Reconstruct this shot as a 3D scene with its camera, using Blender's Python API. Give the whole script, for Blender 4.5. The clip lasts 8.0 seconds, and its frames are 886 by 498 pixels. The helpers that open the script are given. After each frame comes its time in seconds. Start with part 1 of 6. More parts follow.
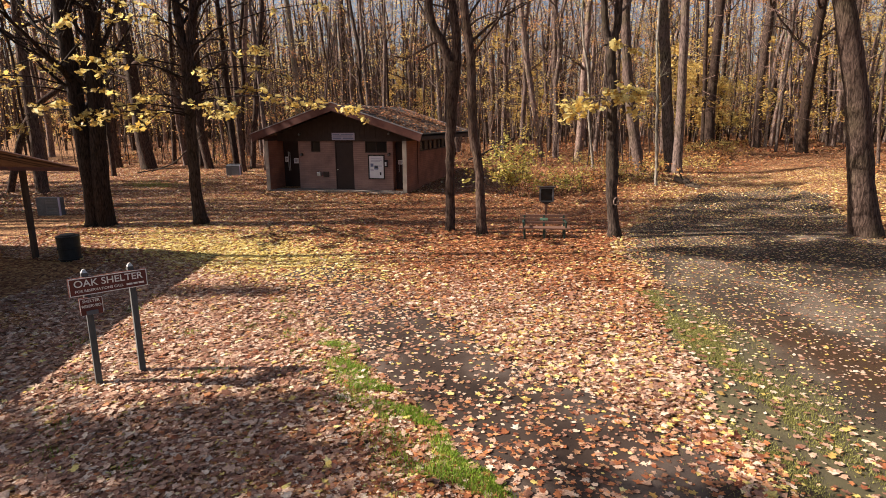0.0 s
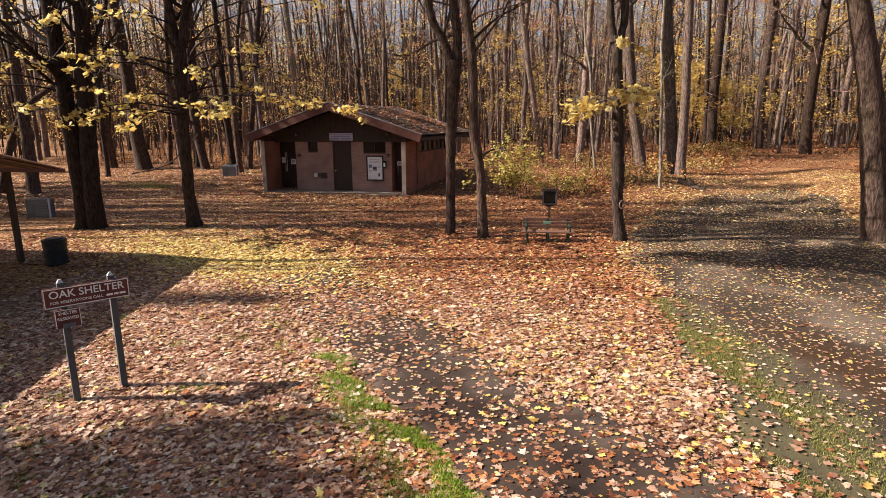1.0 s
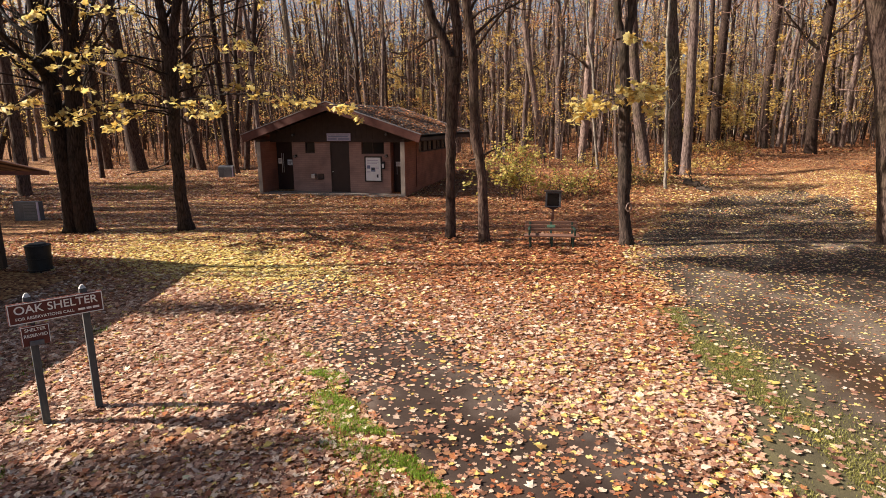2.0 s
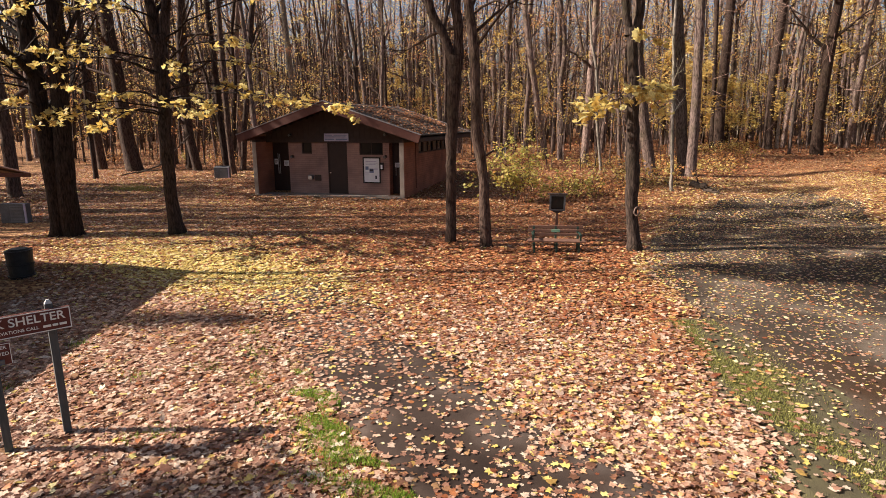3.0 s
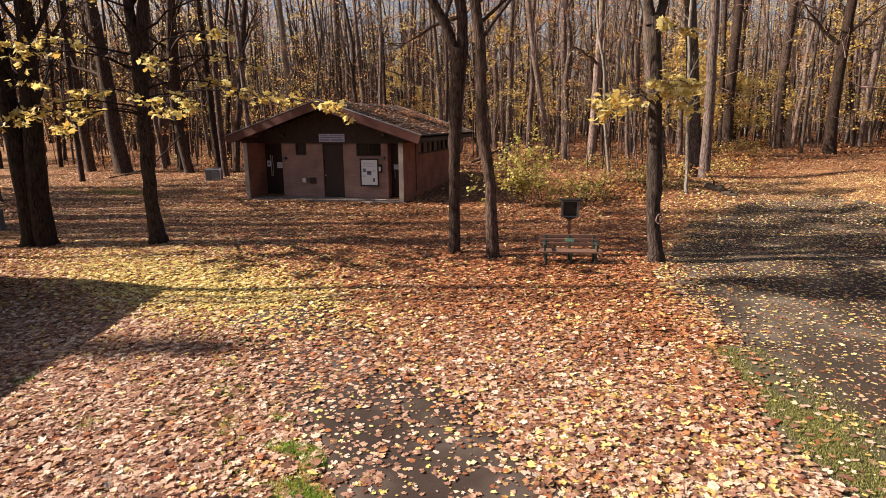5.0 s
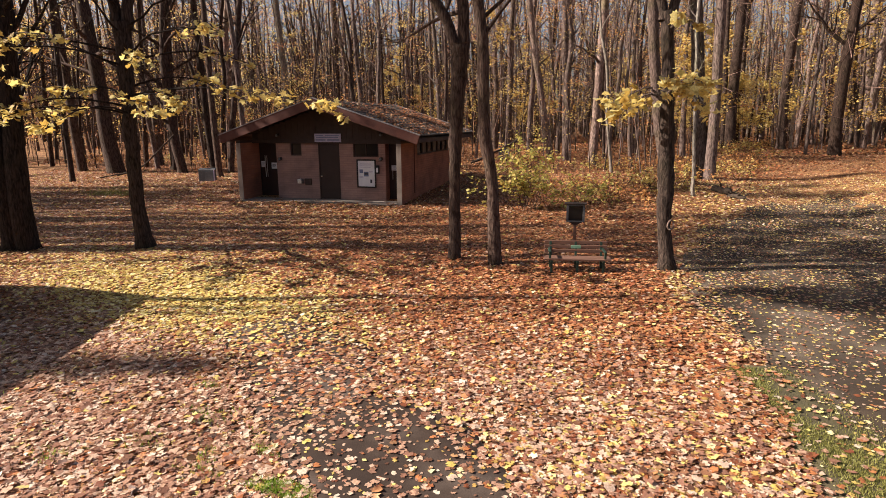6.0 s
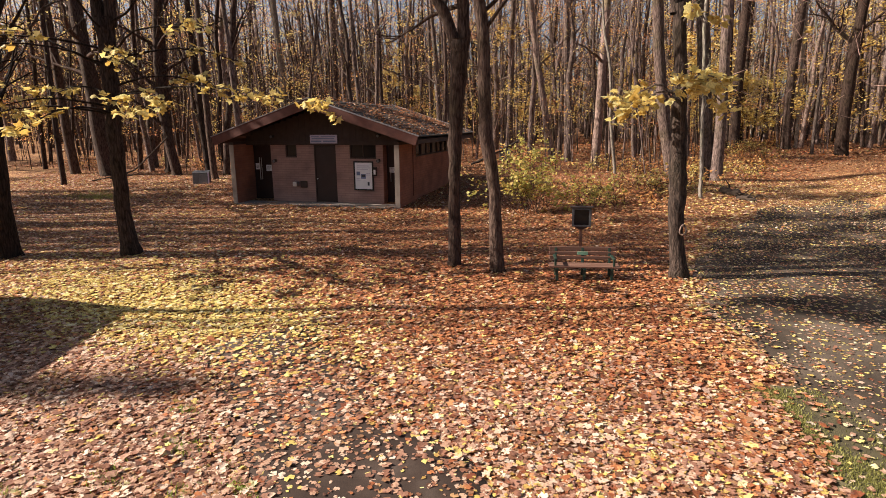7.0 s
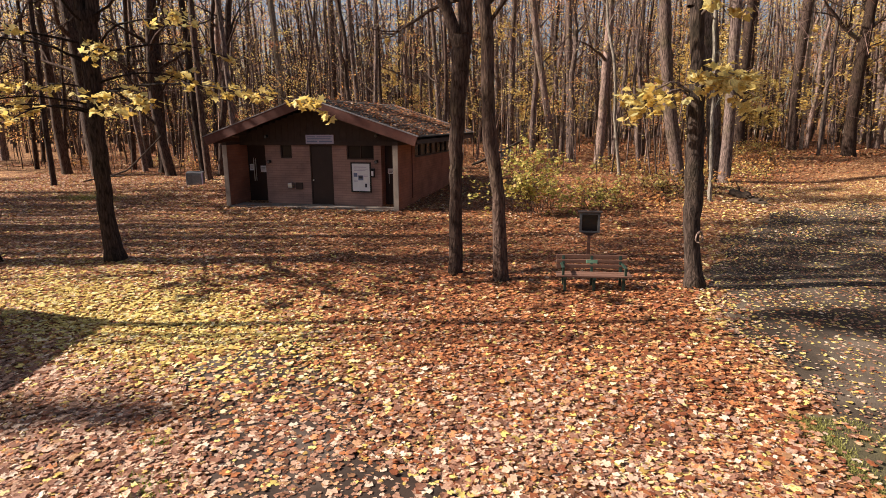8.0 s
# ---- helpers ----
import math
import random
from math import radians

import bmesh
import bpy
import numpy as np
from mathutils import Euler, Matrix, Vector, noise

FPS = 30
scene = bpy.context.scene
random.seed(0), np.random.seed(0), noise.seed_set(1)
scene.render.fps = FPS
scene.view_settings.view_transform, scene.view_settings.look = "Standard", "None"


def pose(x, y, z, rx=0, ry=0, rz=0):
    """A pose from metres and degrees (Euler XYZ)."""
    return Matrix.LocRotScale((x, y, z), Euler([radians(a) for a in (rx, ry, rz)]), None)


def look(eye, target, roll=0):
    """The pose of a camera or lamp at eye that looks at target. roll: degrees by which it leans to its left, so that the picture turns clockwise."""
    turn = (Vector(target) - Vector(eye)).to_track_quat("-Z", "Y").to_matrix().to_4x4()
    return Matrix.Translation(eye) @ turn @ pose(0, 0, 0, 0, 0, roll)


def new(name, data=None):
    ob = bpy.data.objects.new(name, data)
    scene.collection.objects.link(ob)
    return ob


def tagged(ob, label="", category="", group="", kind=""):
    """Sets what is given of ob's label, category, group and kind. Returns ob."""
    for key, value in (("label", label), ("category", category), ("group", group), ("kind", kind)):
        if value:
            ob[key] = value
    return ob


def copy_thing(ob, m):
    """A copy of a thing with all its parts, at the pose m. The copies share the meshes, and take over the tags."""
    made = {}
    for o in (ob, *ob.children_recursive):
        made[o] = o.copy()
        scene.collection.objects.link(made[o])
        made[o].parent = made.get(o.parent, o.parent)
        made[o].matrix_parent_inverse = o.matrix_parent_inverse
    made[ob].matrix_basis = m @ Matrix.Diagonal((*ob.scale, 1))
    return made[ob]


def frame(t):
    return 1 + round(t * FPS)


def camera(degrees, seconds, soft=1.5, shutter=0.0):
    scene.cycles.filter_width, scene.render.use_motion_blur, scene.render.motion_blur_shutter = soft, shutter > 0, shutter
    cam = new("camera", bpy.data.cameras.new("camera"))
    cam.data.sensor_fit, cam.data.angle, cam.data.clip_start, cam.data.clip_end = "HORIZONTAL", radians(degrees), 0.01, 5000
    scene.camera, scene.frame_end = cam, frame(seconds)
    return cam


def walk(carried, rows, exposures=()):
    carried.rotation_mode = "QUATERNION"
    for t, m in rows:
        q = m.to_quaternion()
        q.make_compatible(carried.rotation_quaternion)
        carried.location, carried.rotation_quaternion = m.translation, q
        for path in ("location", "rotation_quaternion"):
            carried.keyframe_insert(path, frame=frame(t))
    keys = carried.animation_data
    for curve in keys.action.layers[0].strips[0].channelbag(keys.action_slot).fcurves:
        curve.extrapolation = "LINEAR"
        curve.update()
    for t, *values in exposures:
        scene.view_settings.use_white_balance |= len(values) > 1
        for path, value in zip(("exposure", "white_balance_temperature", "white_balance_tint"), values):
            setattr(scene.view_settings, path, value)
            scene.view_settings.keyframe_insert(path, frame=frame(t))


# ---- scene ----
cam = camera(75.0, 8.0, soft=0.5)
PATH = [
    (0, (9.339, -26.655, 3.308), (8.82, -24.771, 2.884), -0.4),
    (0.5, (9.235, -26.4, 3.309), (8.72, -24.515, 2.885), -0.3),
    (1, (9.153, -26.099, 3.309), (8.637, -24.214, 2.886), -0.3),
    (1.5, (9.075, -25.782, 3.311), (8.558, -23.897, 2.887), -0.3),
    (1.7, (9.043, -25.647, 3.311), (8.526, -23.762, 2.887), -0.4),
    (2.8, (8.85, -24.902, 3.317), (8.331, -23.017, 2.893), -0.3),
    (3, (8.811, -24.759, 3.317), (8.293, -22.874, 2.893), -0.3),
    (3.5, (8.699, -24.42, 3.319), (8.182, -22.535, 2.893), -0.3),
    (4, (8.574, -24.069, 3.319), (8.059, -22.185, 2.892), -0.3),
    (4.5, (8.463, -23.706, 3.313), (7.944, -21.822, 2.887), -0.4),
    (4.7, (8.416, -23.56, 3.315), (7.898, -21.676, 2.889), -0.5),
    (5.8, (8.152, -22.762, 3.342), (7.636, -20.878, 2.915), -0.3),
    (6, (8.103, -22.61, 3.341), (7.591, -20.725, 2.913), -0.3),
    (6.5, (8.013, -22.229, 3.325), (7.5, -20.344, 2.899), -0.4),
    (7, (7.928, -21.854, 3.317), (7.414, -19.968, 2.892), -0.5),
    (7.5, (7.822, -21.468, 3.322), (7.309, -19.583, 2.896), -0.4),
    (8, (7.688, -21.059, 3.323), (7.176, -19.173, 2.897), -0.4),
]
walk(cam, [(t, look(eye, target, roll)) for t, eye, target, roll in PATH], [(0, 1.34, 6300, 14), (8, 1.26, 6300, 14)])

# ---- sky, sun ----
SUN_DIR = Vector((-0.97, -0.235, 0.648)).normalized()
world = bpy.data.worlds.new("world")
scene.world = world
world.use_nodes = True
wn = world.node_tree.nodes
sky = wn.new("ShaderNodeTexSky")
sky.sky_type, sky.sun_disc = "NISHITA", False
sky.sun_elevation, sky.sun_rotation = radians(33), radians(256.4)
sky.air_density, sky.dust_density, sky.ozone_density = 1.0, 3.2, 0.6
wn["Background"].inputs["Strength"].default_value = 0.051
world.node_tree.links.new(sky.outputs["Color"], wn["Background"].inputs["Color"])
sun_data = bpy.data.lights.new("sun", "SUN")
sun_data.energy, sun_data.angle, sun_data.color = 5.0, radians(0.5), (1.0, 0.89, 0.75)
sun = new("sun", sun_data)
sun.matrix_world = look(SUN_DIR * 100, (0, 0, 0))


# ---- materials ----
def shader(name, rough=0.8, metal=0.0, spec=0.3):
    m = bpy.data.materials.new(name)
    m.use_nodes = True
    n = m.node_tree.nodes
    b = n["Principled BSDF"]
    b.inputs["Roughness"].default_value = rough
    b.inputs["Metallic"].default_value = metal
    b.inputs["Specular IOR Level"].default_value = spec
    return m, n, m.node_tree.links, b


def ramp(n, stops):
    r = n.new("ShaderNodeValToRGB")
    e = r.color_ramp.elements
    while len(e) < len(stops):
        e.new(0.5)
    for el, (p, c) in zip(e, stops):
        el.position, el.color = p, (*c, 1)
    return r


def noise_node(n, l, scale, detail=4, vec=None, stretch=None):
    t = n.new("ShaderNodeTexNoise")
    t.inputs["Scale"].default_value, t.inputs["Detail"].default_value = scale, detail
    co = n.new("ShaderNodeTexCoord")
    src = vec or co.outputs["Object"]
    if stretch:
        mp = n.new("ShaderNodeMapping")
        mp.inputs["Scale"].default_value = stretch
        l.new(src, mp.inputs["Vector"])
        src = mp.outputs["Vector"]
    l.new(src, t.inputs["Vector"])
    return t


def bump(n, l, b, height, strength, dist):
    bp = n.new("ShaderNodeBump")
    bp.inputs["Strength"].default_value, bp.inputs["Distance"].default_value = strength, dist
    l.new(height, bp.inputs["Height"])
    l.new(bp.outputs["Normal"], b.inputs["Normal"])
    return bp


def surface(name, dark, light, scale=8, rough=0.8, metal=0.0, stretch=None, strength=0.4, dist=0.01, spec=0.3, fine=60):
    """A two-scale mottled surface with fine relief."""
    m, n, l, b = shader(name, rough, metal, spec)
    a = noise_node(n, l, scale, 6, stretch=stretch)
    f = noise_node(n, l, fine, 3, stretch=stretch)
    mx = n.new("ShaderNodeMix")
    mx.inputs[0].default_value = 0.4
    l.new(a.outputs["Fac"], mx.inputs[2])
    l.new(f.outputs["Fac"], mx.inputs[3])
    r = ramp(n, [(0.3, dark), (0.7, light)])
    l.new(mx.outputs[0], r.inputs["Fac"])
    l.new(r.outputs["Color"], b.inputs["Base Color"])
    bump(n, l, b, mx.outputs[0], strength, dist)
    return m


def bark(name, dark, light):
    """Furrowed bark: long ridges broken into plates, lichen here and there, each tree a little different."""
    m, n, l, b = shader(name, 0.9, 0, 0.15)
    warp = noise_node(n, l, 5, 2)
    co = n.new("ShaderNodeTexCoord")
    bend = n.new("ShaderNodeVectorMath")
    bend.operation = "MULTIPLY_ADD"
    bend.inputs[1].default_value = (0.09, 0.09, 0.0)
    l.new(warp.outputs["Color"], bend.inputs[0])
    l.new(co.outputs["Object"], bend.inputs[2])
    sc = n.new("ShaderNodeMapping")
    sc.inputs["Scale"].default_value = (1, 1, 0.16)
    l.new(bend.outputs[0], sc.inputs["Vector"])
    plates = n.new("ShaderNodeTexVoronoi")
    plates.feature = "DISTANCE_TO_EDGE"
    plates.inputs["Scale"].default_value = 17
    l.new(sc.outputs[0], plates.inputs["Vector"])
    a = noise_node(n, l, 20, 5, stretch=(1, 1, 0.2))
    c = noise_node(n, l, 0.9, 3)
    w = noise_node(n, l, 60, 3, stretch=(1, 1, 0.35))
    pr = ramp(n, [(0.0, (0, 0, 0)), (0.22, (1, 1, 1))])
    l.new(plates.outputs["Distance"], pr.inputs["Fac"])
    mixf = n.new("ShaderNodeMath")
    mixf.operation = "MULTIPLY_ADD"
    mixf.inputs[1].default_value = 0.22
    l.new(pr.outputs["Color"], mixf.inputs[0])
    l.new(a.outputs["Fac"], mixf.inputs[2])
    r = ramp(n, [(0.42, dark), (0.84, light)])
    l.new(mixf.outputs[0], r.inputs["Fac"])
    info = n.new("ShaderNodeObjectInfo")
    rr = ramp(n, [(0.0, (0.6, 0.56, 0.52)), (0.6, (1.0, 1.0, 1.0)), (1.0, (1.45, 1.4, 1.35))])
    l.new(info.outputs["Random"], rr.inputs["Fac"])
    mul = n.new("ShaderNodeMixRGB")
    mul.blend_type = "MULTIPLY"
    mul.inputs[0].default_value = 1
    l.new(r.outputs["Color"], mul.inputs[1])
    l.new(rr.outputs["Color"], mul.inputs[2])
    mos = ramp(n, [(0.5, (1, 1, 1)), (0.72, (0.72, 0.8, 0.6))])
    l.new(c.outputs["Fac"], mos.inputs["Fac"])
    mul2 = n.new("ShaderNodeMixRGB")
    mul2.blend_type = "MULTIPLY"
    mul2.inputs[0].default_value = 1
    l.new(mul.outputs[0], mul2.inputs[1])
    l.new(mos.outputs["Color"], mul2.inputs[2])
    l.new(mul2.outputs[0], b.inputs["Base Color"])
    add = n.new("ShaderNodeMath")
    l.new(mixf.outputs[0], add.inputs[0])
    l.new(w.outputs["Fac"], add.inputs[1])
    bump(n, l, b, add.outputs[0], 1.0, 0.035)
    return m


def leaf_mat(name, stops, through_amount=0.35, rough=0.55):
    """Dry leaves: each leaf takes its own colour, light shines through them a little."""
    m, n, l, b = shader(name, rough, 0, 0.35)
    geo = n.new("ShaderNodeNewGeometry")
    r = ramp(n, stops)
    l.new(geo.outputs["Random Per Island"], r.inputs["Fac"])
    v = noise_node(n, l, 45, 2)
    vr = ramp(n, [(0.3, (0.72, 0.68, 0.66)), (0.7, (1.12, 1.1, 1.08))])
    l.new(v.outputs["Fac"], vr.inputs["Fac"])
    mul = n.new("ShaderNodeMixRGB")
    mul.blend_type = "MULTIPLY"
    mul.inputs[0].default_value = 1
    l.new(r.outputs["Color"], mul.inputs[1])
    l.new(vr.outputs["Color"], mul.inputs[2])
    l.new(mul.outputs[0], b.inputs["Base Color"])
    tr = n.new("ShaderNodeBsdfTranslucent")
    l.new(mul.outputs[0], tr.inputs["Color"])
    mix = n.new("ShaderNodeMixShader")
    mix.inputs[0].default_value = through_amount
    l.new(b.outputs[0], mix.inputs[1])
    l.new(tr.outputs[0], mix.inputs[2])
    l.new(mix.outputs[0], n["Material Output"].inputs["Surface"])
    return m


def brick_mat(name, c1, c2, mortar, bw=0.4, bh=0.1):
    m, n, l, b = shader(name, 0.85, 0, 0.2)
    co = n.new("ShaderNodeTexCoord")
    sep = n.new("ShaderNodeSeparateXYZ")
    l.new(co.outputs["Object"], sep.inputs[0])
    ad = n.new("ShaderNodeMath")
    l.new(sep.outputs["X"], ad.inputs[0])
    l.new(sep.outputs["Y"], ad.inputs[1])
    cb = n.new("ShaderNodeCombineXYZ")
    l.new(ad.outputs[0], cb.inputs["X"])
    l.new(sep.outputs["Z"], cb.inputs["Y"])
    br = n.new("ShaderNodeTexBrick")
    br.inputs["Scale"].default_value = 1
    br.inputs["Brick Width"].default_value, br.inputs["Row Height"].default_value = bw, bh
    br.inputs["Mortar Size"].default_value = 0.008
    br.inputs["Color1"].default_value, br.inputs["Color2"].default_value = (*c1, 1), (*c2, 1)
    br.inputs["Mortar"].default_value = (*mortar, 1)
    l.new(cb.outputs[0], br.inputs["Vector"])
    st = noise_node(n, l, 1.3, 5)
    sr = ramp(n, [(0.3, (0.7, 0.7, 0.72)), (0.7, (1.15, 1.12, 1.1))])
    l.new(st.outputs["Fac"], sr.inputs["Fac"])
    mul = n.new("ShaderNodeMixRGB")
    mul.blend_type = "MULTIPLY"
    mul.inputs[0].default_value = 1
    l.new(br.outputs["Color"], mul.inputs[1])
    l.new(sr.outputs["Color"], mul.inputs[2])
    l.new(mul.outputs[0], b.inputs["Base Color"])
    inv = n.new("ShaderNodeMath")
    inv.operation = "SUBTRACT"
    inv.inputs[0].default_value = 1
    l.new(br.outputs["Fac"], inv.inputs[1])
    bump(n, l, b, inv.outputs[0], 0.8, 0.01)
    return m


def litter_mat():
    """The ground itself: matted leaves, soil between them."""
    m, n, l, b = shader("matted_leaves", 0.9, 0, 0.15)
    co = n.new("ShaderNodeTexCoord")
    v = n.new("ShaderNodeTexVoronoi")
    v.inputs["Scale"].default_value = 15.0
    l.new(co.outputs["Object"], v.inputs["Vector"])
    sp = n.new("ShaderNodeSeparateColor")
    l.new(v.outputs["Color"], sp.inputs[0])
    r = ramp(n, [(0.0, (0.08, 0.034, 0.02)), (0.3, (0.19, 0.085, 0.042)), (0.6, (0.32, 0.165, 0.078)), (0.85, (0.46, 0.28, 0.13)), (1.0, (0.58, 0.42, 0.2))])
    l.new(sp.outputs[0], r.inputs["Fac"])
    big = noise_node(n, l, 0.5, 4)
    br = ramp(n, [(0.3, (0.7, 0.62, 0.6)), (0.7, (1.1, 1.05, 0.95))])
    l.new(big.outputs["Fac"], br.inputs["Fac"])
    mul = n.new("ShaderNodeMixRGB")
    mul.blend_type = "MULTIPLY"
    mul.inputs[0].default_value = 1
    l.new(r.outputs["Color"], mul.inputs[1])
    l.new(br.outputs["Color"], mul.inputs[2])
    l.new(mul.outputs[0], b.inputs["Base Color"])
    ad = n.new("ShaderNodeMath")
    l.new(sp.outputs[1], ad.inputs[0])
    l.new(v.outputs["Distance"], ad.inputs[1])
    bump(n, l, b, ad.outputs[0], 1.0, 0.04)
    return m


def asphalt_mat():
    m, n, l, b = shader("worn_asphalt", 0.8, 0, 0.15)
    a = noise_node(n, l, 0.9, 6)
    f = noise_node(n, l, 160, 2)
    r = ramp(n, [(0.3, (0.025, 0.016, 0.012)), (0.52, (0.05, 0.034, 0.026)), (0.72, (0.115, 0.088, 0.072))])
    l.new(a.outputs["Fac"], r.inputs["Fac"])
    fr = ramp(n, [(0.3, (0.6, 0.6, 0.6)), (0.75, (1.35, 1.33, 1.3))])
    l.new(f.outputs["Fac"], fr.inputs["Fac"])
    mul = n.new("ShaderNodeMixRGB")
    mul.blend_type = "MULTIPLY"
    mul.inputs[0].default_value = 1
    l.new(r.outputs["Color"], mul.inputs[1])
    l.new(fr.outputs["Color"], mul.inputs[2])
    l.new(mul.outputs[0], b.inputs["Base Color"])
    rr = ramp(n, [(0.35, (0.7, 0.7, 0.7)), (0.6, (0.92, 0.92, 0.92))])
    l.new(a.outputs["Fac"], rr.inputs["Fac"])
    l.new(rr.outputs["Color"], b.inputs["Roughness"])
    bump(n, l, b, f.outputs["Fac"], 0.5, 0.004)
    return m


def gravel_mat():
    """Packed gravel, dry and pale, with a long wet brown patch where water stands."""
    m, n, l, b = shader("packed_gravel", 0.85, 0, 0.2)
    big, mid, fine = noise_node(n, l, 0.55, 5), noise_node(n, l, 3.0, 5), noise_node(n, l, 75, 3)
    dry = ramp(n, [(0.3, (0.028, 0.02, 0.014)), (0.5, (0.052, 0.039, 0.028)), (0.68, (0.14, 0.11, 0.082))])
    l.new(big.outputs["Fac"], dry.inputs["Fac"])
    co = n.new("ShaderNodeTexCoord")
    mp = n.new("ShaderNodeMapping")
    mp.vector_type = "TEXTURE"
    mp.inputs["Location"].default_value = (14.3, -17.6, -0.7)
    mp.inputs["Rotation"].default_value = (0, 0, radians(-58))
    mp.inputs["Scale"].default_value = (4.2, 0.95, 5)
    l.new(co.outputs["Object"], mp.inputs["Vector"])
    ln = n.new("ShaderNodeVectorMath")
    ln.operation = "LENGTH"
    l.new(mp.outputs[0], ln.inputs[0])
    ad = n.new("ShaderNodeMath")
    ad.operation = "MULTIPLY_ADD"
    ad.inputs[1].default_value = 0.7
    l.new(mid.outputs["Fac"], ad.inputs[0])
    l.new(ln.outputs["Value"], ad.inputs[2])
    wet = ramp(n, [(0.0, (1, 1, 1)), (1.0, (0, 0, 0))])
    rg = n.new("ShaderNodeMapRange")
    rg.inputs["From Min"].default_value, rg.inputs["From Max"].default_value = 0.95, 1.5
    l.new(ad.outputs[0], rg.inputs["Value"])
    l.new(rg.outputs[0], wet.inputs["Fac"])
    col = n.new("ShaderNodeMixRGB")
    col.inputs[2].default_value = (0.05, 0.028, 0.014, 1)
    l.new(wet.outputs["Color"], col.inputs[0])
    l.new(dry.outputs["Color"], col.inputs[1])
    grit = ramp(n, [(0.3, (0.62, 0.6, 0.58)), (0.72, (1.3, 1.28, 1.25))])
    l.new(fine.outputs["Fac"], grit.inputs["Fac"])
    mul = n.new("ShaderNodeMixRGB")
    mul.blend_type = "MULTIPLY"
    mul.inputs[0].default_value = 1
    l.new(col.outputs[0], mul.inputs[1])
    l.new(grit.outputs["Color"], mul.inputs[2])
    l.new(mul.outputs[0], b.inputs["Base Color"])
    rough = n.new("ShaderNodeMapRange")
    rough.inputs["To Min"].default_value, rough.inputs["To Max"].default_value = 0.88, 0.45
    l.new(wet.outputs["Color"], rough.inputs["Value"])
    l.new(rough.outputs[0], b.inputs["Roughness"])
    bump(n, l, b, fine.outputs["Fac"], 0.5, 0.012)
    return m


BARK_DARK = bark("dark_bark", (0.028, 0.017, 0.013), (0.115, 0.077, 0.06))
BARK_BLACK = bark("black_brown_bark", (0.014, 0.009, 0.007), (0.062, 0.042, 0.033))
BARK_GREY = bark("grey_bark", (0.06, 0.041, 0.034), (0.27, 0.195, 0.165))
BARK_MID = bark("brown_grey_bark", (0.034, 0.025, 0.021), (0.15, 0.113, 0.095))
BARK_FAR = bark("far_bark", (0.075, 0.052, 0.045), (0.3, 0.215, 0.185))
TWIG = surface("bare_twig", (0.16, 0.095, 0.075), (0.34, 0.215, 0.17), 0.15, 0.9, strength=0.1, fine=3)
BARK_PALE = bark("pale_bark", (0.13, 0.108, 0.088), (0.38, 0.335, 0.275))
LEAF_YELLOW = leaf_mat("yellow_leaf", [(0.0, (0.48, 0.31, 0.07)), (0.35, (0.66, 0.5, 0.14)), (0.75, (0.78, 0.66, 0.25)), (1.0, (0.6, 0.56, 0.25))], 0.5)
LEAF_GOLD = leaf_mat("pale_gold_leaf", [(0.0, (0.56, 0.36, 0.09)), (0.4, (0.74, 0.53, 0.15)), (0.8, (0.82, 0.66, 0.25)), (1.0, (0.66, 0.56, 0.21))], 0.5)
LEAF_AMBER = leaf_mat("amber_leaf", [(0.0, (0.42, 0.17, 0.07)), (0.5, (0.66, 0.34, 0.12)), (1.0, (0.78, 0.5, 0.17))], 0.5)
LITTER_TAN = leaf_mat("tan_leaf", [(0.0, (0.27, 0.13, 0.08)), (0.3, (0.39, 0.205, 0.135)), (0.6, (0.6, 0.385, 0.26)), (0.85, (0.75, 0.565, 0.42)), (1.0, (0.86, 0.74, 0.58))], 0.3)
LITTER_RUST = leaf_mat("rust_leaf", [(0.0, (0.19, 0.06, 0.03)), (0.35, (0.3, 0.1, 0.04)), (0.7, (0.5, 0.2, 0.075)), (0.92, (0.62, 0.31, 0.14)), (1.0, (0.72, 0.48, 0.29))], 0.2)
LITTER_YELLOW = leaf_mat("fallen_yellow_leaf", [(0.0, (0.45, 0.28, 0.08)), (0.3, (0.68, 0.52, 0.14)), (0.7, (0.82, 0.71, 0.24)), (1.0, (0.86, 0.79, 0.5))], 0.25)
LITTER_BROWN = leaf_mat("brown_leaf", [(0.0, (0.1, 0.045, 0.028)), (0.5, (0.24, 0.115, 0.06)), (1.0, (0.44, 0.26, 0.12))], 0.15)
BUSH_GREEN = leaf_mat("bush_leaf", [(0.0, (0.28, 0.27, 0.06)), (0.5, (0.52, 0.48, 0.13)), (0.8, (0.66, 0.54, 0.16)), (1.0, (0.55, 0.28, 0.07))], 0.45)
GRASS = leaf_mat("grass_blade", [(0.0, (0.1, 0.18, 0.02)), (0.5, (0.22, 0.36, 0.03)), (1.0, (0.4, 0.5, 0.08))], 0.4)
GRASS_DULL = leaf_mat("dull_grass_blade", [(0.0, (0.13, 0.13, 0.035)), (0.5, (0.27, 0.27, 0.07)), (1.0, (0.44, 0.42, 0.14))], 0.4)
LITTER = litter_mat()
ASPHALT = asphalt_mat()
MUD = gravel_mat()
TURF = surface("thin_turf", (0.05, 0.038, 0.024), (0.115, 0.1, 0.045), 2.2, 0.95, strength=1.0, dist=0.04, fine=90)
BRICK_FRONT = brick_mat("painted_block", (0.35, 0.222, 0.183), (0.305, 0.192, 0.158), (0.27, 0.17, 0.143))
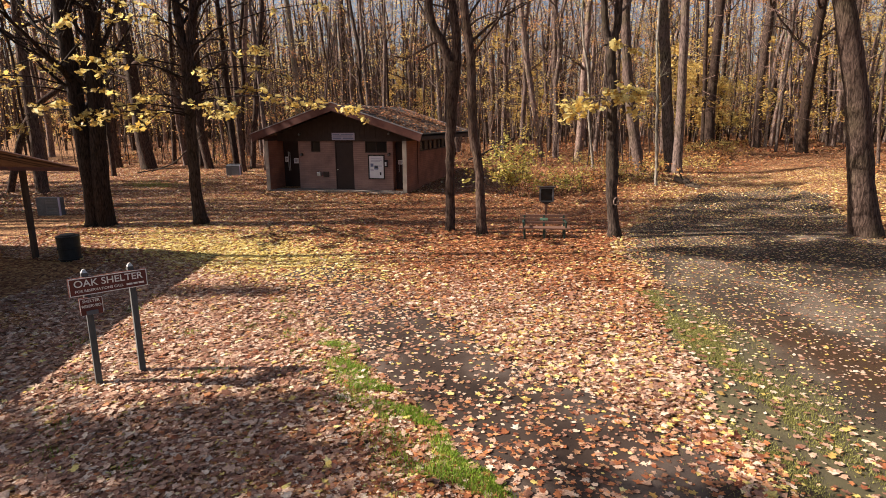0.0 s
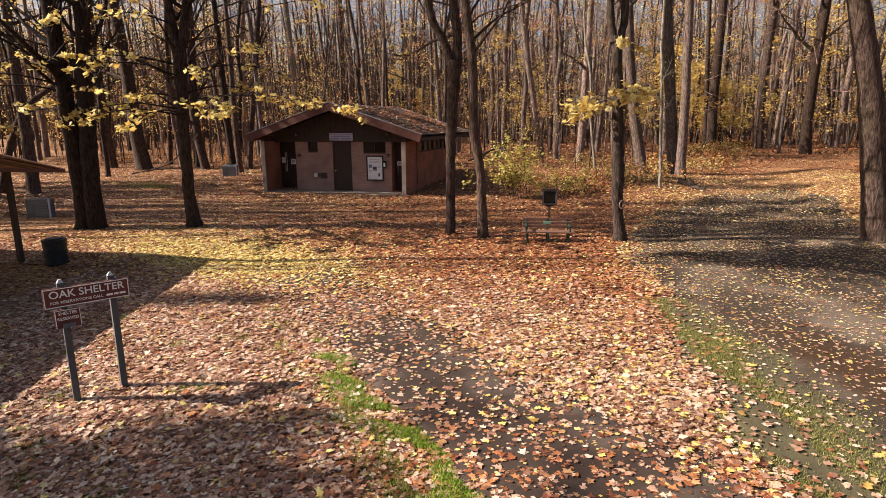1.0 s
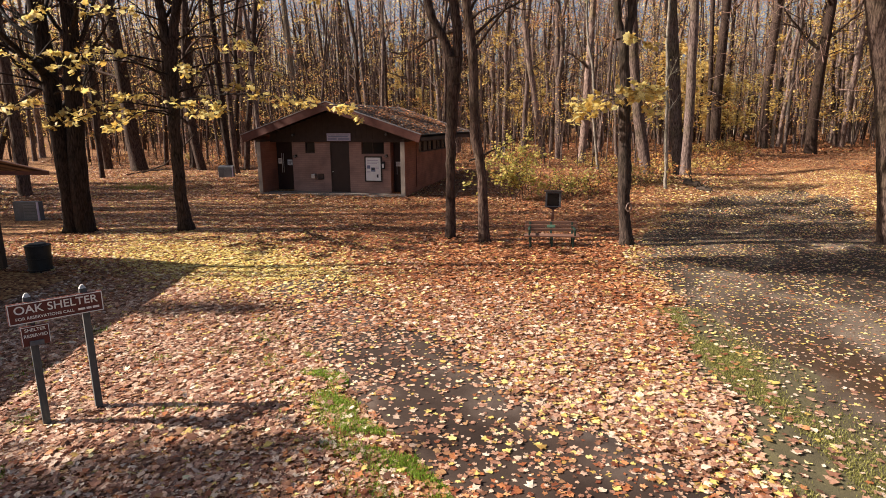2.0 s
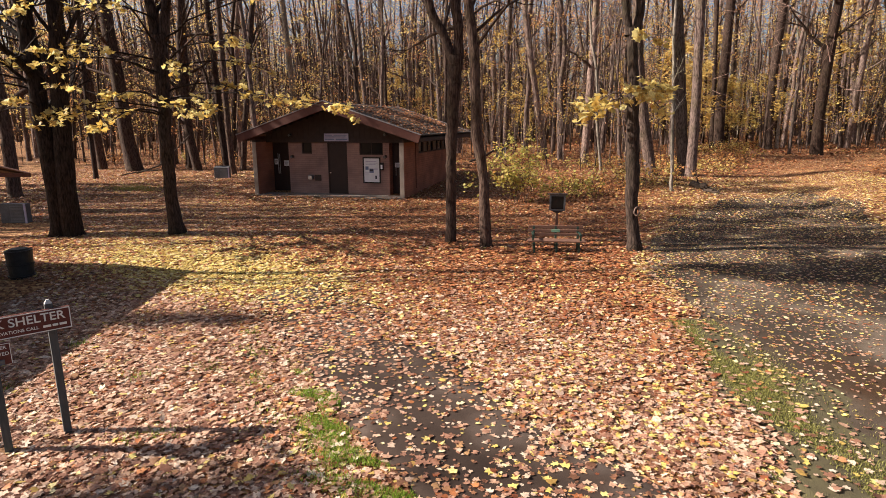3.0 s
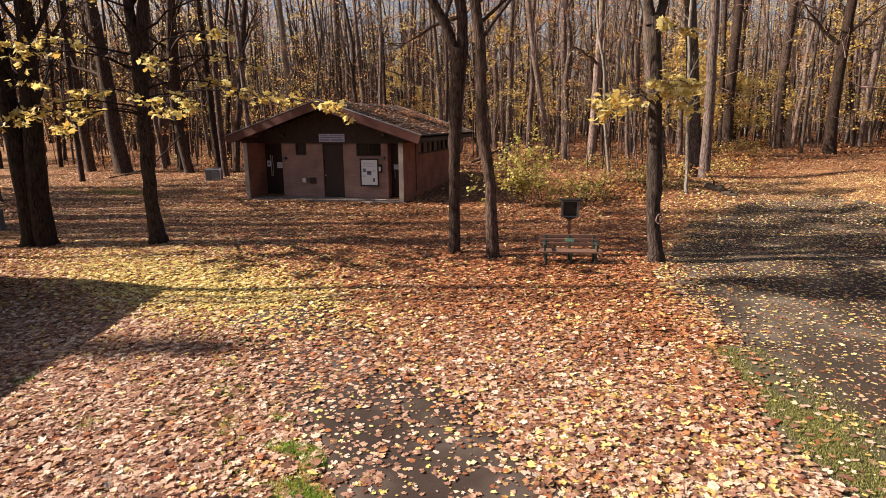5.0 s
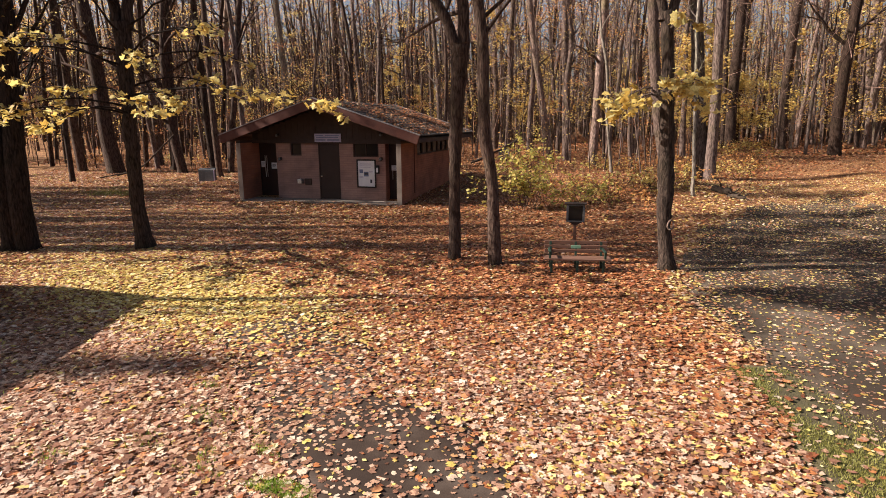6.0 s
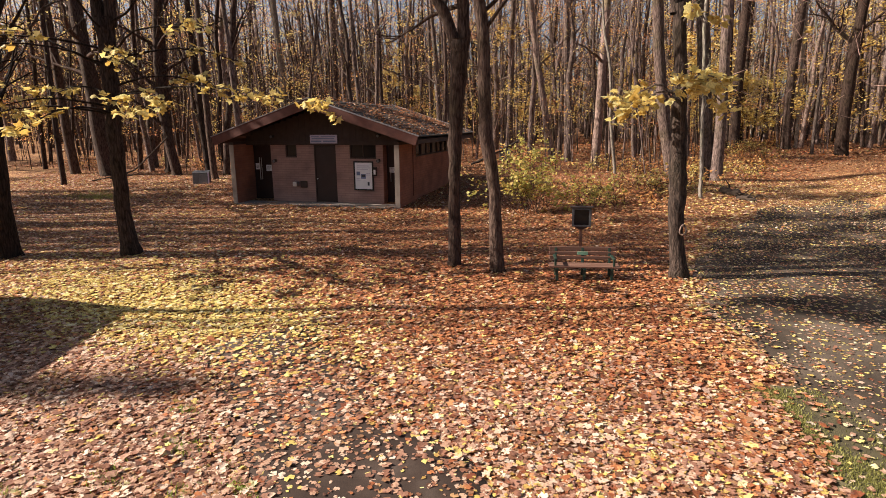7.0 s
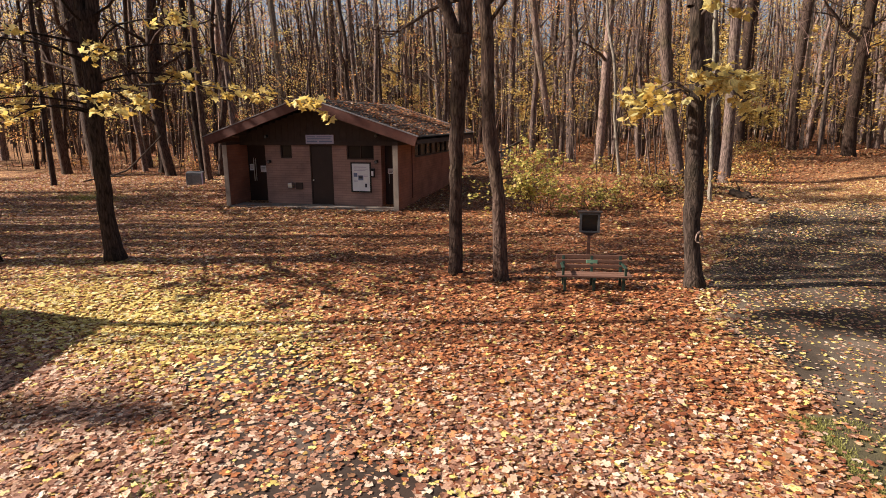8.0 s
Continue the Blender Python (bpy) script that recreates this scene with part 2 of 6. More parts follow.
BRICK_SIDE = brick_mat("red_brown_block", (0.33, 0.135, 0.08), (0.28, 0.113, 0.068), (0.24, 0.105, 0.068))
# pale for sunlight painted on the wall ends; also the stump's own cut face
SUNLIT_END_AND_CUT = surface("sunlit_end_and_cut_face", (0.22, 0.175, 0.14), (0.36, 0.3, 0.245), 3, 0.85, fine=40)
CONCRETE = surface("pale_concrete", (0.17, 0.145, 0.12), (0.3, 0.26, 0.22), 3, 0.9, fine=40)
WOOD_RED = surface("red_brown_timber", (0.066, 0.023, 0.016), (0.12, 0.043, 0.03), 4, 0.7, stretch=(1, 1, 1), fine=50)
WOOD_DARK = surface("dark_brown_timber", (0.035, 0.022, 0.018), (0.06, 0.04, 0.032), 5, 0.75, fine=45)
DOOR_PAINT = surface("dark_door_paint", (0.026, 0.014, 0.011), (0.04, 0.022, 0.018), 3, 0.5, fine=30, strength=0.1)
SHINGLE = surface("mossy_shingle", (0.026, 0.021, 0.017), (0.075, 0.06, 0.046), 3.5, 0.95, strength=0.8, dist=0.02, fine=30)
SHINGLE_BROWN = surface("brown_shingle", (0.017, 0.007, 0.003), (0.04, 0.017, 0.008), 5, 1.0, spec=0.0, strength=0.6, dist=0.02, fine=30)
POST_GREY = surface("weathered_grey_timber", (0.045, 0.045, 0.042), (0.12, 0.12, 0.112), 6, 0.85, stretch=(1, 1, 0.15), fine=50)
POST_TIP = surface("white_timber_paint", (0.35, 0.34, 0.31), (0.6, 0.58, 0.54), 6, 0.7)
SIGN_RED = surface("brown_red_sign_paint", (0.1, 0.026, 0.018), (0.14, 0.037, 0.025), 4, 0.55, strength=0.08, fine=30)
SIGN_WHITE = surface("cream_letter_paint", (0.7, 0.68, 0.6), (0.82, 0.8, 0.74), 8, 0.6, strength=0.05)
SIGN_PALE = surface("pale_grey_panel", (0.36, 0.33, 0.43), (0.5, 0.46, 0.58), 6, 0.5, strength=0.05)
PAPER = surface("notice_paper", (0.68, 0.69, 0.7), (0.8, 0.81, 0.82), 5, 0.7, strength=0.05)
INK = surface("dark_ink", (0.03, 0.03, 0.035), (0.06, 0.06, 0.07), 5, 0.7, strength=0.05)
BLUE_INK = surface("blue_ink", (0.14, 0.17, 0.27), (0.2, 0.24, 0.36), 5, 0.7, strength=0.05)
STEEL = surface("brushed_steel", (0.4, 0.4, 0.4), (0.6, 0.6, 0.6), 10, 0.35, 0.9, strength=0.05)
BLACK_METAL = surface("black_metal", (0.012, 0.012, 0.013), (0.03, 0.03, 0.03), 8, 0.5, 0.2, strength=0.1)
GREEN_METAL = surface("dark_green_metal", (0.012, 0.026, 0.018), (0.024, 0.046, 0.032), 8, 0.5, 0.0, strength=0.1)
PLAQUE = surface("green_plaque", (0.12, 0.25, 0.16), (0.2, 0.36, 0.25), 9, 0.5, strength=0.1)
SLAT = surface("brown_slat_timber", (0.1, 0.048, 0.032), (0.2, 0.108, 0.074), 5, 0.65, stretch=(0.15, 1, 1), fine=50)
GREY_BOX = surface("galvanised_panel", (0.07, 0.07, 0.072), (0.14, 0.14, 0.14), 3, 0.6, 0.0, strength=0.15, fine=25)
GREY_PANEL = surface("paler_galvanised_panel", (0.1, 0.1, 0.1), (0.19, 0.19, 0.19), 3, 0.65, 0.0, strength=0.15, fine=25)
LOG_WOOD = surface("rotten_wood", (0.018, 0.013, 0.01), (0.075, 0.052, 0.036), 7, 0.95, strength=0.9, dist=0.03)
ROOF_LINE = surface("pale_drip_edge", (0.16, 0.14, 0.135), (0.3, 0.27, 0.26), 6, 0.6, strength=0.1)
GLASS, gn, gl, gb = shader("dark_window_glass", 0.12, 0, 0.5)
gb.inputs["Base Color"].default_value = (0.012, 0.012, 0.013, 1)
gb.inputs["Specular IOR Level"].default_value = 0.2
SCREEN = surface("window_screen", (0.01, 0.009, 0.008), (0.022, 0.019, 0.017), 8, 0.8, strength=0.2)
TRANSLUCENT_PANE, pn, pl, pb = shader("frosted_pane", 0.35, 0, 0.4)
pb.inputs["Base Color"].default_value = (0.05, 0.04, 0.036, 1)


# ---- mesh helpers ----
def part(name, bm, material, parent=None, label="", smooth=False):
    """Links a bmesh as one mesh object, under a thing or a part if given."""
    me = bpy.data.meshes.new(name)
    bm.to_mesh(me)
    bm.free()
    me.materials.append(material)
    if smooth:
        me.polygons.foreach_set("use_smooth", [True] * len(me.polygons))
    ob = new(name, me)
    ob.parent = parent
    if label:
        tagged(ob, label)
    return ob


def thing(name, m, label, category, group="", kind=""):
    ob = new(name)
    ob.empty_display_size = 0.1
    ob.matrix_world = m
    return tagged(ob, label, category, group, kind)


def box(x0, x1, y0, y1, z0, z1, bevel=0.0, bm=None):
    own = bmesh.new()
    bmesh.ops.create_cube(own, size=1, matrix=Matrix.Translation(((x0 + x1) / 2, (y0 + y1) / 2, (z0 + z1) / 2)) @ Matrix.Diagonal((x1 - x0, y1 - y0, z1 - z0, 1)))
    if bevel:
        bmesh.ops.bevel(own, geom=own.edges[:], offset=bevel, segments=2, affect="EDGES", profile=0.6)
    if bm is None:
        return own
    me = bpy.data.meshes.new("tmp")
    own.to_mesh(me)
    own.free()
    bm.from_mesh(me)
    bpy.data.meshes.remove(me)
    return bm


def rod(p, q, r1, r2=None, sides=12, bm=None):
    bm = bm or bmesh.new()
    p, q = Vector(p), Vector(q)
    d = q - p
    m = Matrix.Translation((p + q) / 2) @ d.to_track_quat("Z", "Y").to_matrix().to_4x4()
    bmesh.ops.create_cone(bm, cap_ends=True, segments=sides, radius1=r1, radius2=r1 if r2 is None else r2, depth=d.length, matrix=m)
    return bm


def prism(outline, axis_from, axis_to, axis="y", bevel=0.0):
    """An outline in two axes drawn out along the third."""
    bm = bmesh.new()
    def place(a, b, c):
        return (a, c, b) if axis == "y" else (c, a, b) if axis == "x" else (a, b, c)
    lo = [bm.verts.new(place(a, b, axis_from)) for a, b in outline]
    hi = [bm.verts.new(place(a, b, axis_to)) for a, b in outline]
    bm.faces.new(lo)
    bm.faces.new(hi[::-1])
    for i in range(len(lo)):
        j = (i + 1) % len(lo)
        bm.faces.new((lo[j], lo[i], hi[i], hi[j]))
    bmesh.ops.recalc_face_normals(bm, faces=bm.faces[:])
    if bevel:
        bmesh.ops.bevel(bm, geom=bm.edges[:], offset=bevel, segments=1, affect="EDGES")
    return bm


def mesh_from(name, verts, loops, starts, mats, mat_index=None, parent=None, smooth=False):
    """A mesh from arrays: corner indices and where each face starts."""
    me = bpy.data.meshes.new(name)
    me.vertices.add(len(verts))
    me.vertices.foreach_set("co", np.asarray(verts, np.float32).ravel())
    me.loops.add(len(loops))
    me.loops.foreach_set("vertex_index", np.asarray(loops, np.int32))
    me.polygons.add(len(starts))
    me.polygons.foreach_set("loop_start", np.asarray(starts, np.int32))
    for mt in mats:
        me.materials.append(mt)
    if mat_index is not None:
        me.polygons.foreach_set("material_index", np.asarray(mat_index, np.int32))
    if smooth:
        me.polygons.foreach_set("use_smooth", np.ones(len(starts), bool))
    me.update(calc_edges=True)
    me.validate()
    ob = new(name, me)
    ob.parent = parent
    return ob


def lettering(name, words, size, material, parent, m, label="", align="CENTER"):
    cu = bpy.data.curves.new("tmp_text", "FONT")
    cu.body, cu.size, cu.extrude, cu.offset, cu.align_x, cu.align_y = words, size, 0.002, size * 0.012, align, "CENTER"
    tmp = new("tmp_text", cu)
    bpy.context.view_layer.update()
    me = bpy.data.meshes.new_from_object(tmp.evaluated_get(bpy.context.evaluated_depsgraph_get()))
    bpy.data.objects.remove(tmp)
    bpy.data.curves.remove(cu)
    me.name = name
    me.materials.clear()
    me.materials.append(material)
    ob = new(name, me)
    ob.parent = parent
    ob.matrix_basis = m
    if label:
        tagged(ob, label)
    return ob


# ---- the lie of the land ----
YS, ZS = np.array([-400, -60, -30, -20, -14, -8, 0, 10, 60, 400]), np.array([-4.0, -1.6, -1.0, -0.74, -0.5, -0.25, -0.05, 0.33, 1.5, 5.0])


def land(x, y):
    x, y = np.asarray(x, float), np.asarray(y, float)
    z = np.interp(y, YS, ZS)
    z = z + 0.28 * np.exp(-((x - 10.5) / 4.0) ** 2 - ((y - 6) / 4.0) ** 2)
    z = z + 0.35 * np.exp(-((x - 21.5) / 2.2) ** 2) * np.exp(-((y - 6) / 12.0) ** 2)
    lip = np.interp(y, [-4, -0.5, 2, 7, 10, 16], [15.9, 16.7, 17.6, 19.6, 21.4, 25])
    z = z + 0.16 / (1 + np.exp(-(x - lip - 0.1) * 7)) * np.exp(-((x - lip) / 5.0) ** 2) * np.exp(-((y - 3.5) / 4.5) ** 4)
    return z + 0.025 * np.sin(x * 0.9 + 1.3) * np.sin(y * 0.7) + 0.015 * np.sin(x * 2.1) * np.cos(y * 1.7)


def road_mid(y):
    return np.interp(y, [-60, -24, -19, -14, -9, -3, 3, 10, 20, 30, 50, 90], [30, 17.5, 15.9, 14.5, 13.7, 14.5, 16.7, 19.6, 24.4, 31, 52, 105])


def road_half(y):
    return np.interp(y, [-60, -19, -14, -10, -6, 0, 10, 90], [3.0, 2.9, 3.45, 3.75, 3.6, 2.8, 2.3, 2.2])


def path_across(x, y):
    """Distance across the asphalt path: 0 at its near edge, 2 at its far one; and the way along it."""
    s = -0.72 * x + 0.69 * y
    return (0.69 * x + 0.72 * y + 9.15) / path_widening(s), s


def path_widening(s):
    return 1 + 0.32 * np.clip((-18.3 - s) / 3, 0, 1)


spread = np.concatenate([-np.geomspace(400, 46, 14), np.linspace(-44, 44, 177), np.geomspace(46, 400, 14)])
gx, gy = np.meshgrid(spread, spread - 2)
gzz = land(gx, gy)
nx, ny = gx.shape[1], gx.shape[0]
idx = np.arange(nx * ny).reshape(ny, nx)
quads = np.stack([idx[:-1, :-1], idx[:-1, 1:], idx[1:, 1:], idx[1:, :-1]], -1).reshape(-1, 4)
ground = mesh_from("ground", np.stack([gx, gy, gzz], -1).reshape(-1, 3), quads.ravel(), np.arange(len(quads)) * 4, [LITTER], smooth=True)
tagged(ground, "woodland floor matted with brown and orange fallen leaves", "ground", kind="structure")


def strip(name, across, along, to_world, material, lift):
    """A sheet laid over the land, with a ragged rim that dips under the leaves."""
    a, s = np.meshgrid(across, along)
    x, y = to_world(a, s)
    z = land(x, y) + lift
    z[:, 0] -= 0.06
    z[:, -1] -= 0.06
    n0, n1 = a.shape
    ix = np.arange(n0 * n1).reshape(n0, n1)
    q = np.stack([ix[:-1, :-1], ix[:-1, 1:], ix[1:, 1:], ix[1:, :-1]], -1).reshape(-1, 4)
    return mesh_from(name, np.stack([x, y, z], -1).reshape(-1, 3), q.ravel(), np.arange(len(q)) * 4, [material], smooth=True)


def path_place(a, s):
    c, w = a * path_widening(s) - 9.15, s
    rag = 0.07 * np.sin(s * 2.3) + 0.04 * np.sin(s * 5.9 + 1)
    c = c + rag * np.where(np.abs(a - 1.0) > 0.9, 1, 0)
    k = 0.69 * 0.69 + 0.72 * 0.72
    return (0.69 * c - 0.72 * w) / k, (0.72 * c + 0.69 * w) / k


pavement = strip("pavement", np.array([-0.05, 0.0, 0.3, 0.7, 1.0, 1.4, 1.75, 2.15, 2.2]), np.arange(-34, -10.4, 0.25), path_place, ASPHALT, 0.03)
tagged(pavement, "worn dark asphalt footpath strewn with leaves", "path", kind="structure")


def road_place(a, s):
    return road_mid(s) + a * (road_half(s) + 0.15 * np.sin(s * 1.7) + 0.1 * np.sin(s * 4.1)), s


along = np.arange(-60, 11, 0.3)
across = np.linspace(-1, 1, 25)
aa, ss = np.meshgrid(np.concatenate([[-1.02], across, [1.02]]), along)
# towards the wood the gravel dips under the leaves, in a ragged line
sink = 0.032 - 0.075 * np.clip((ss - 1.0 + 1.6 * np.sin(aa * 5.3 + 1) * np.cos(ss * 0.9) + 1.2 * np.abs(aa)) / 8, 0, 1) - 0.034 * np.clip((np.abs(aa) - 0.8 + 0.05 * np.sin(ss * 3.1)) / 0.2, 0, 1)
road = strip("road", aa[0], along, road_place, MUD, sink)
tagged(road, "packed grey-brown gravel track with scattered yellow leaves", "road", kind="structure")


def turf_place(a, s):
    return np.interp(s, [-26, -21, -16, -13], [13.6, 12.1, 11.35, 10.75]) + a * np.interp(s, [-26, -24, -16, -13], [1.1, 1.0, 0.75, 0.3]), s


verge = strip("ground_verge", np.array([-1.02, -1, -0.5, 0, 0.5, 1, 1.6, 2.2, 2.22]), np.arange(-26, -12.9, 0.3), turf_place, TURF, 0.014)
tagged(verge, "thin worn turf strip beside the gravel track", "grass verge", kind="structure")


# ---- the restroom building ----
def building():
    b = thing("restroom_building", pose(0, 0, 0), "low brown block restroom building with a leaf-covered gable roof", "building")
    WX, RX, YB = -7.5, 0.2, 9.2
    part("wall", box(WX, WX + 0.2, 0.03, YB, -0.6, 2.5), BRICK_SIDE, b, "red-brown block side wall")
    # side wall with a high window band cut through it
    part("wall", box(RX - 0.2, RX, 0.03, YB, -0.6, 1.92), BRICK_SIDE, b, "red-brown block side wall under a high window band")
    part("wall", box(RX - 0.2, RX, 0.03, 2.2, 1.92, 2.5), BRICK_SIDE, b)
    part("wall", box(RX - 0.2, RX, 8.3, YB, 1.92, 2.5), BRICK_SIDE, b)
    # thin facings whose pale colour imitates sun on the wall ends
    for x in (WX, RX - 0.2):
        part("wall_end", box(x - 0.004, x + 0.204, 0.0, 0.028, -0.6, 2.5), SUNLIT_END_AND_CUT, b, "side wall end face, coloured pale as if sunlit")
    part("wall", box(WX + 0.2, RX - 0.2, YB - 0.2, YB, -0.6, 2.5), BRICK_SIDE, b)
    # front wall, set back between the two wing walls, with door and window openings
    y0, y1 = 1.05, 1.25
    for xa, xb, top in ((-6.15, -5.42, 2.5), (-5.42, -4.88, 1.92), (-4.88, -4.05, 2.5), (-3.03, -2.38, 2.5), (-2.38, -1.19, 1.89), (-1.19, -0.88, 2.5)):
        part("wall", box(xa, xb, y0, y1, 0.0, top), BRICK_FRONT, b, "grey-brown painted block front wall, set back")
    part("wall", box(-6.15, -6.0, y1, 1.6, 0.0, 2.5), BRICK_FRONT, b)
    part("wall", box(-1.0, -0.88, y1, 1.6, 0.0, 2.5), BRICK_FRONT, b)
    part("wall", box(-7.3, -0.0, 1.66, 1.8, 0.0, 2.5), WOOD_DARK, b, "dark inner partition behind the doors")
    part("floor_slab", box(-7.3, 0.0, -0.06, 1.66, -0.5, 0.0, 0.015), CONCRETE, b, "pale concrete porch slab")
    # dark boarded gable over the front wall, each board a piece
    for i in range(25):
        xa = -7.3 + i * 0.292
        xm = xa + 0.146
        top = 2.72 + (4.2 - 2.72) * (1 - abs(xm + 3.55) / 4.5) - 0.1
        part("board", box(xa + 0.004, xa + 0.288, 0.98, 1.04, 2.48, max(2.6, top)), WOOD_DARK, b)
    # roof: two slabs meeting at the ridge
    xc, zr, ze, half = -3.52, 4.33, 2.82, 4.58
    yf, yb = -0.25, 9.65
    for sgn in (-1, 1):
        ol = [(xc, zr), (xc + sgn * half, ze), (xc + sgn * half, ze - 0.07), (xc, zr - 0.07)]
        part("roof", prism(ol, yf + 0.05, yb, "y"), SHINGLE, b, "dark mossy shingle roof slope")
        ol = [(xc, zr - 0.075), (xc + sgn * half, ze - 0.075), (xc + sgn * half, ze - 0.1), (xc, zr - 0.1)]
        part("soffit", prism(ol, yf + 0.06, yb - 0.02, "y"), WOOD_DARK, b)
        for y in (yf, yb):
            ol = [(xc, zr + 0.015), (xc + sgn * (half + 0.03), ze + 0.01), (xc + sgn * (half - 0.08), ze - 0.33), (xc, zr - 0.37)]
            part("fascia", prism(ol, y - 0.045, y + 0.045, "y"), WOOD_RED, b, "red-brown bargeboard")
            ol = [(xc, zr + 0.055), (xc + sgn * (half + 0.06), ze + 0.045), (xc + sgn * (half + 0.05), ze + 0.012), (xc, zr + 0.018)]
            part("drip_edge", prism(ol, y - 0.06, y + 0.07, "y"), ROOF_LINE, b, "pale metal drip edge")
        xe = xc + sgn * half
        part("fascia", box(min(xe, xe - sgn * 0.05), max(xe, xe - sgn * 0.05), yf + 0.05, yb - 0.05, ze - 0.27, ze - 0.02), WOOD_DARK, b)
        # shingle courses along the slope
        for k in range(14):
            f0, f1 = k / 14, (k + 1) / 14 + 0.012
            a = (xc + sgn * half * f0, zr + (ze - zr) * f0)
            c = (xc + sgn * half * min(f1, 1.0), zr + (ze - zr) * min(f1, 1.0))
            ol = [(a[0], a[1] + 0.004), (c[0], c[1] + 0.022), (c[0], c[1] + 0.002), (a[0], a[1] + 0.001)]
            part("shingle_course", prism(ol, yf + 0.05, yb, "y"), SHINGLE, b)
    # ends of the roof beams under the eaves
    for x in (-7.0, -0.75):
        z = zr + (ze - zr) * abs(x - xc) / half - 0.11
        part("beam", box(x - 0.07, x + 0.07, -0.1, 1.0, z - 0.2, z, 0.01), WOOD_DARK, b)
    part("tie_beam", box(-7.3, 0.0, 0.94, 0.98, 2.46, 2.62, 0.005), WOOD_DARK, b)
    for x in (-7.5, 0.0):
        part("wall_cap", box(x, x + 0.2, 0.02, YB, 2.5, 2.62), WOOD_DARK, b)
    part("ceiling", box(-7.3, 0.0, 1.25, YB - 0.2, 2.5, 2.56), WOOD_DARK, b)

    # doors
    def door(x0, x1, y, z1, knob_x):
        d = part("door", box(x0 + 0.05, x1 - 0.05, y, y + 0.045, 0.01, z1 - 0.06, 0.004), DOOR_PAINT, b, "dark brown steel door, closed")
        bm = box(x0, x0 + 0.05, y - 0.03, y + 0.1, 0, z1)
        box(x1 - 0.05, x1, y - 0.03, y + 0.1, 0, z1, bm=bm)
        box(x0 + 0.05, x1 - 0.05, y - 0.03, y + 0.1, z1 - 0.05, z1, bm=bm)
        part("door_frame", bm, DOOR_PAINT, d)
        if knob_x:
            bm = rod((knob_x, y - 0.06, 1.02), (knob_x, y, 1.02), 0.03, 0.02)
            part("door_handle", bm, STEEL, d, "steel knob")
        return d
    door(-4.05, -3.03, 1.08, 2.46, -3.93)
    d = door(-7.28, -6.17, 1.5, 2.46, None)
    part("pull_bar", rod((-6.98, 1.43, 0.9), (-6.98, 1.43, 1.9), 0.018), STEEL, d, "upright steel pull bar")
    part("pull_bar", rod((-6.9, 1.45, 0.9), (-6.9, 1.45, 1.88), 0.014), STEEL, d)
    part("hinge_strip", box(-6.32, -6.3, 1.46, 1.49, 1.1, 1.35), STEEL, d)
    d = door(-0.87, -0.02, 1.5, 2.46, None)
    part("pull_bar", rod((-0.25, 1.43, 0.95), (-0.25, 1.43, 1.9), 0.018), STEEL, d, "upright steel pull bar")
    part("pull_bar", rod((-0.7, 1.45, 0.9), (-0.7, 1.45, 1.3), 0.014), STEEL, d)

    # windows of the front wall
    def window(x0, x1, z0, z1, y, panes):
        w = part("window", box(x0 + 0.03, x1 - 0.03, y + 0.09, y + 0.1, z0 + 0.03, z1 - 0.03), SCREEN, b, "small dark screened window")
        bm = box(x0, x0 + 0.05, y + 0.03, y + 0.12, z0, z1)
        box(x1 - 0.05, x1, y + 0.03, y + 0.12, z0, z1, bm=bm)
        box(x0 + 0.05, x1 - 0.05, y + 0.03, y + 0.12, z0, z0 + 0.05, bm=bm)
        box(x0 + 0.05, x1 - 0.05, y + 0.03, y + 0.12, z1 - 0.05, z1, bm=bm)
        for k in range(1, panes):
            xm = x0 + (x1 - x0) * k / panes
            box(xm - 0.02, xm + 0.02, y + 0.04, y + 0.11, z0 + 0.05, z1 - 0.05, bm=bm)
        part("window_frame", bm, WOOD_DARK, w)
        for k in range(panes):
            xa, xb = x0 + 0.05 + (x1 - x0 - 0.1) * k / panes, x0 + 0.05 + (x1 - x0 - 0.1) * (k + 1) / panes
            part("pane", box(xa + 0.02, xb - 0.02, y + 0.075, y + 0.085, z0 + 0.06, z1 - 0.06), GLASS, w)
    window(-5.42, -4.88, 1.92, 2.5, 1.05, 1)
    window(-2.38, -1.19, 1.89, 2.5, 1.05, 2)
    # window band in the side wall
    n = 7
    for k in range(n):
        ya, yb2 = 2.2 + 6.1 * k / n, 2.2 + 6.1 * (k + 1) / n
        w = part("window", box(0.06, 0.1, ya, yb2, 1.92, 2.5), SCREEN, b, "small dark window of a high band")
        bm = box(0.08, 0.17, ya, ya + 0.07, 1.92, 2.5)
        box(0.08, 0.17, yb2 - 0.07, yb2, 1.92, 2.5, bm=bm)
        box(0.08, 0.17, ya + 0.07, yb2 - 0.07, 1.92, 1.98, bm=bm)
        box(0.08, 0.17, ya + 0.07, yb2 - 0.07, 2.44, 2.5, bm=bm)
        part("window_frame", bm, WOOD_DARK, w)
        part("pane", box(0.1, 0.12, ya + 0.08, yb2 - 0.08, 1.98, 2.44), TRANSLUCENT_PANE if k in (1, 3) else GLASS, w)
    part("conduit", rod((0.225, 1.7, 0.3), (0.225, 1.7, 2.6), 0.02, sides=8), WOOD_RED, b, "thin painted conduit pipe")
    return b


building()


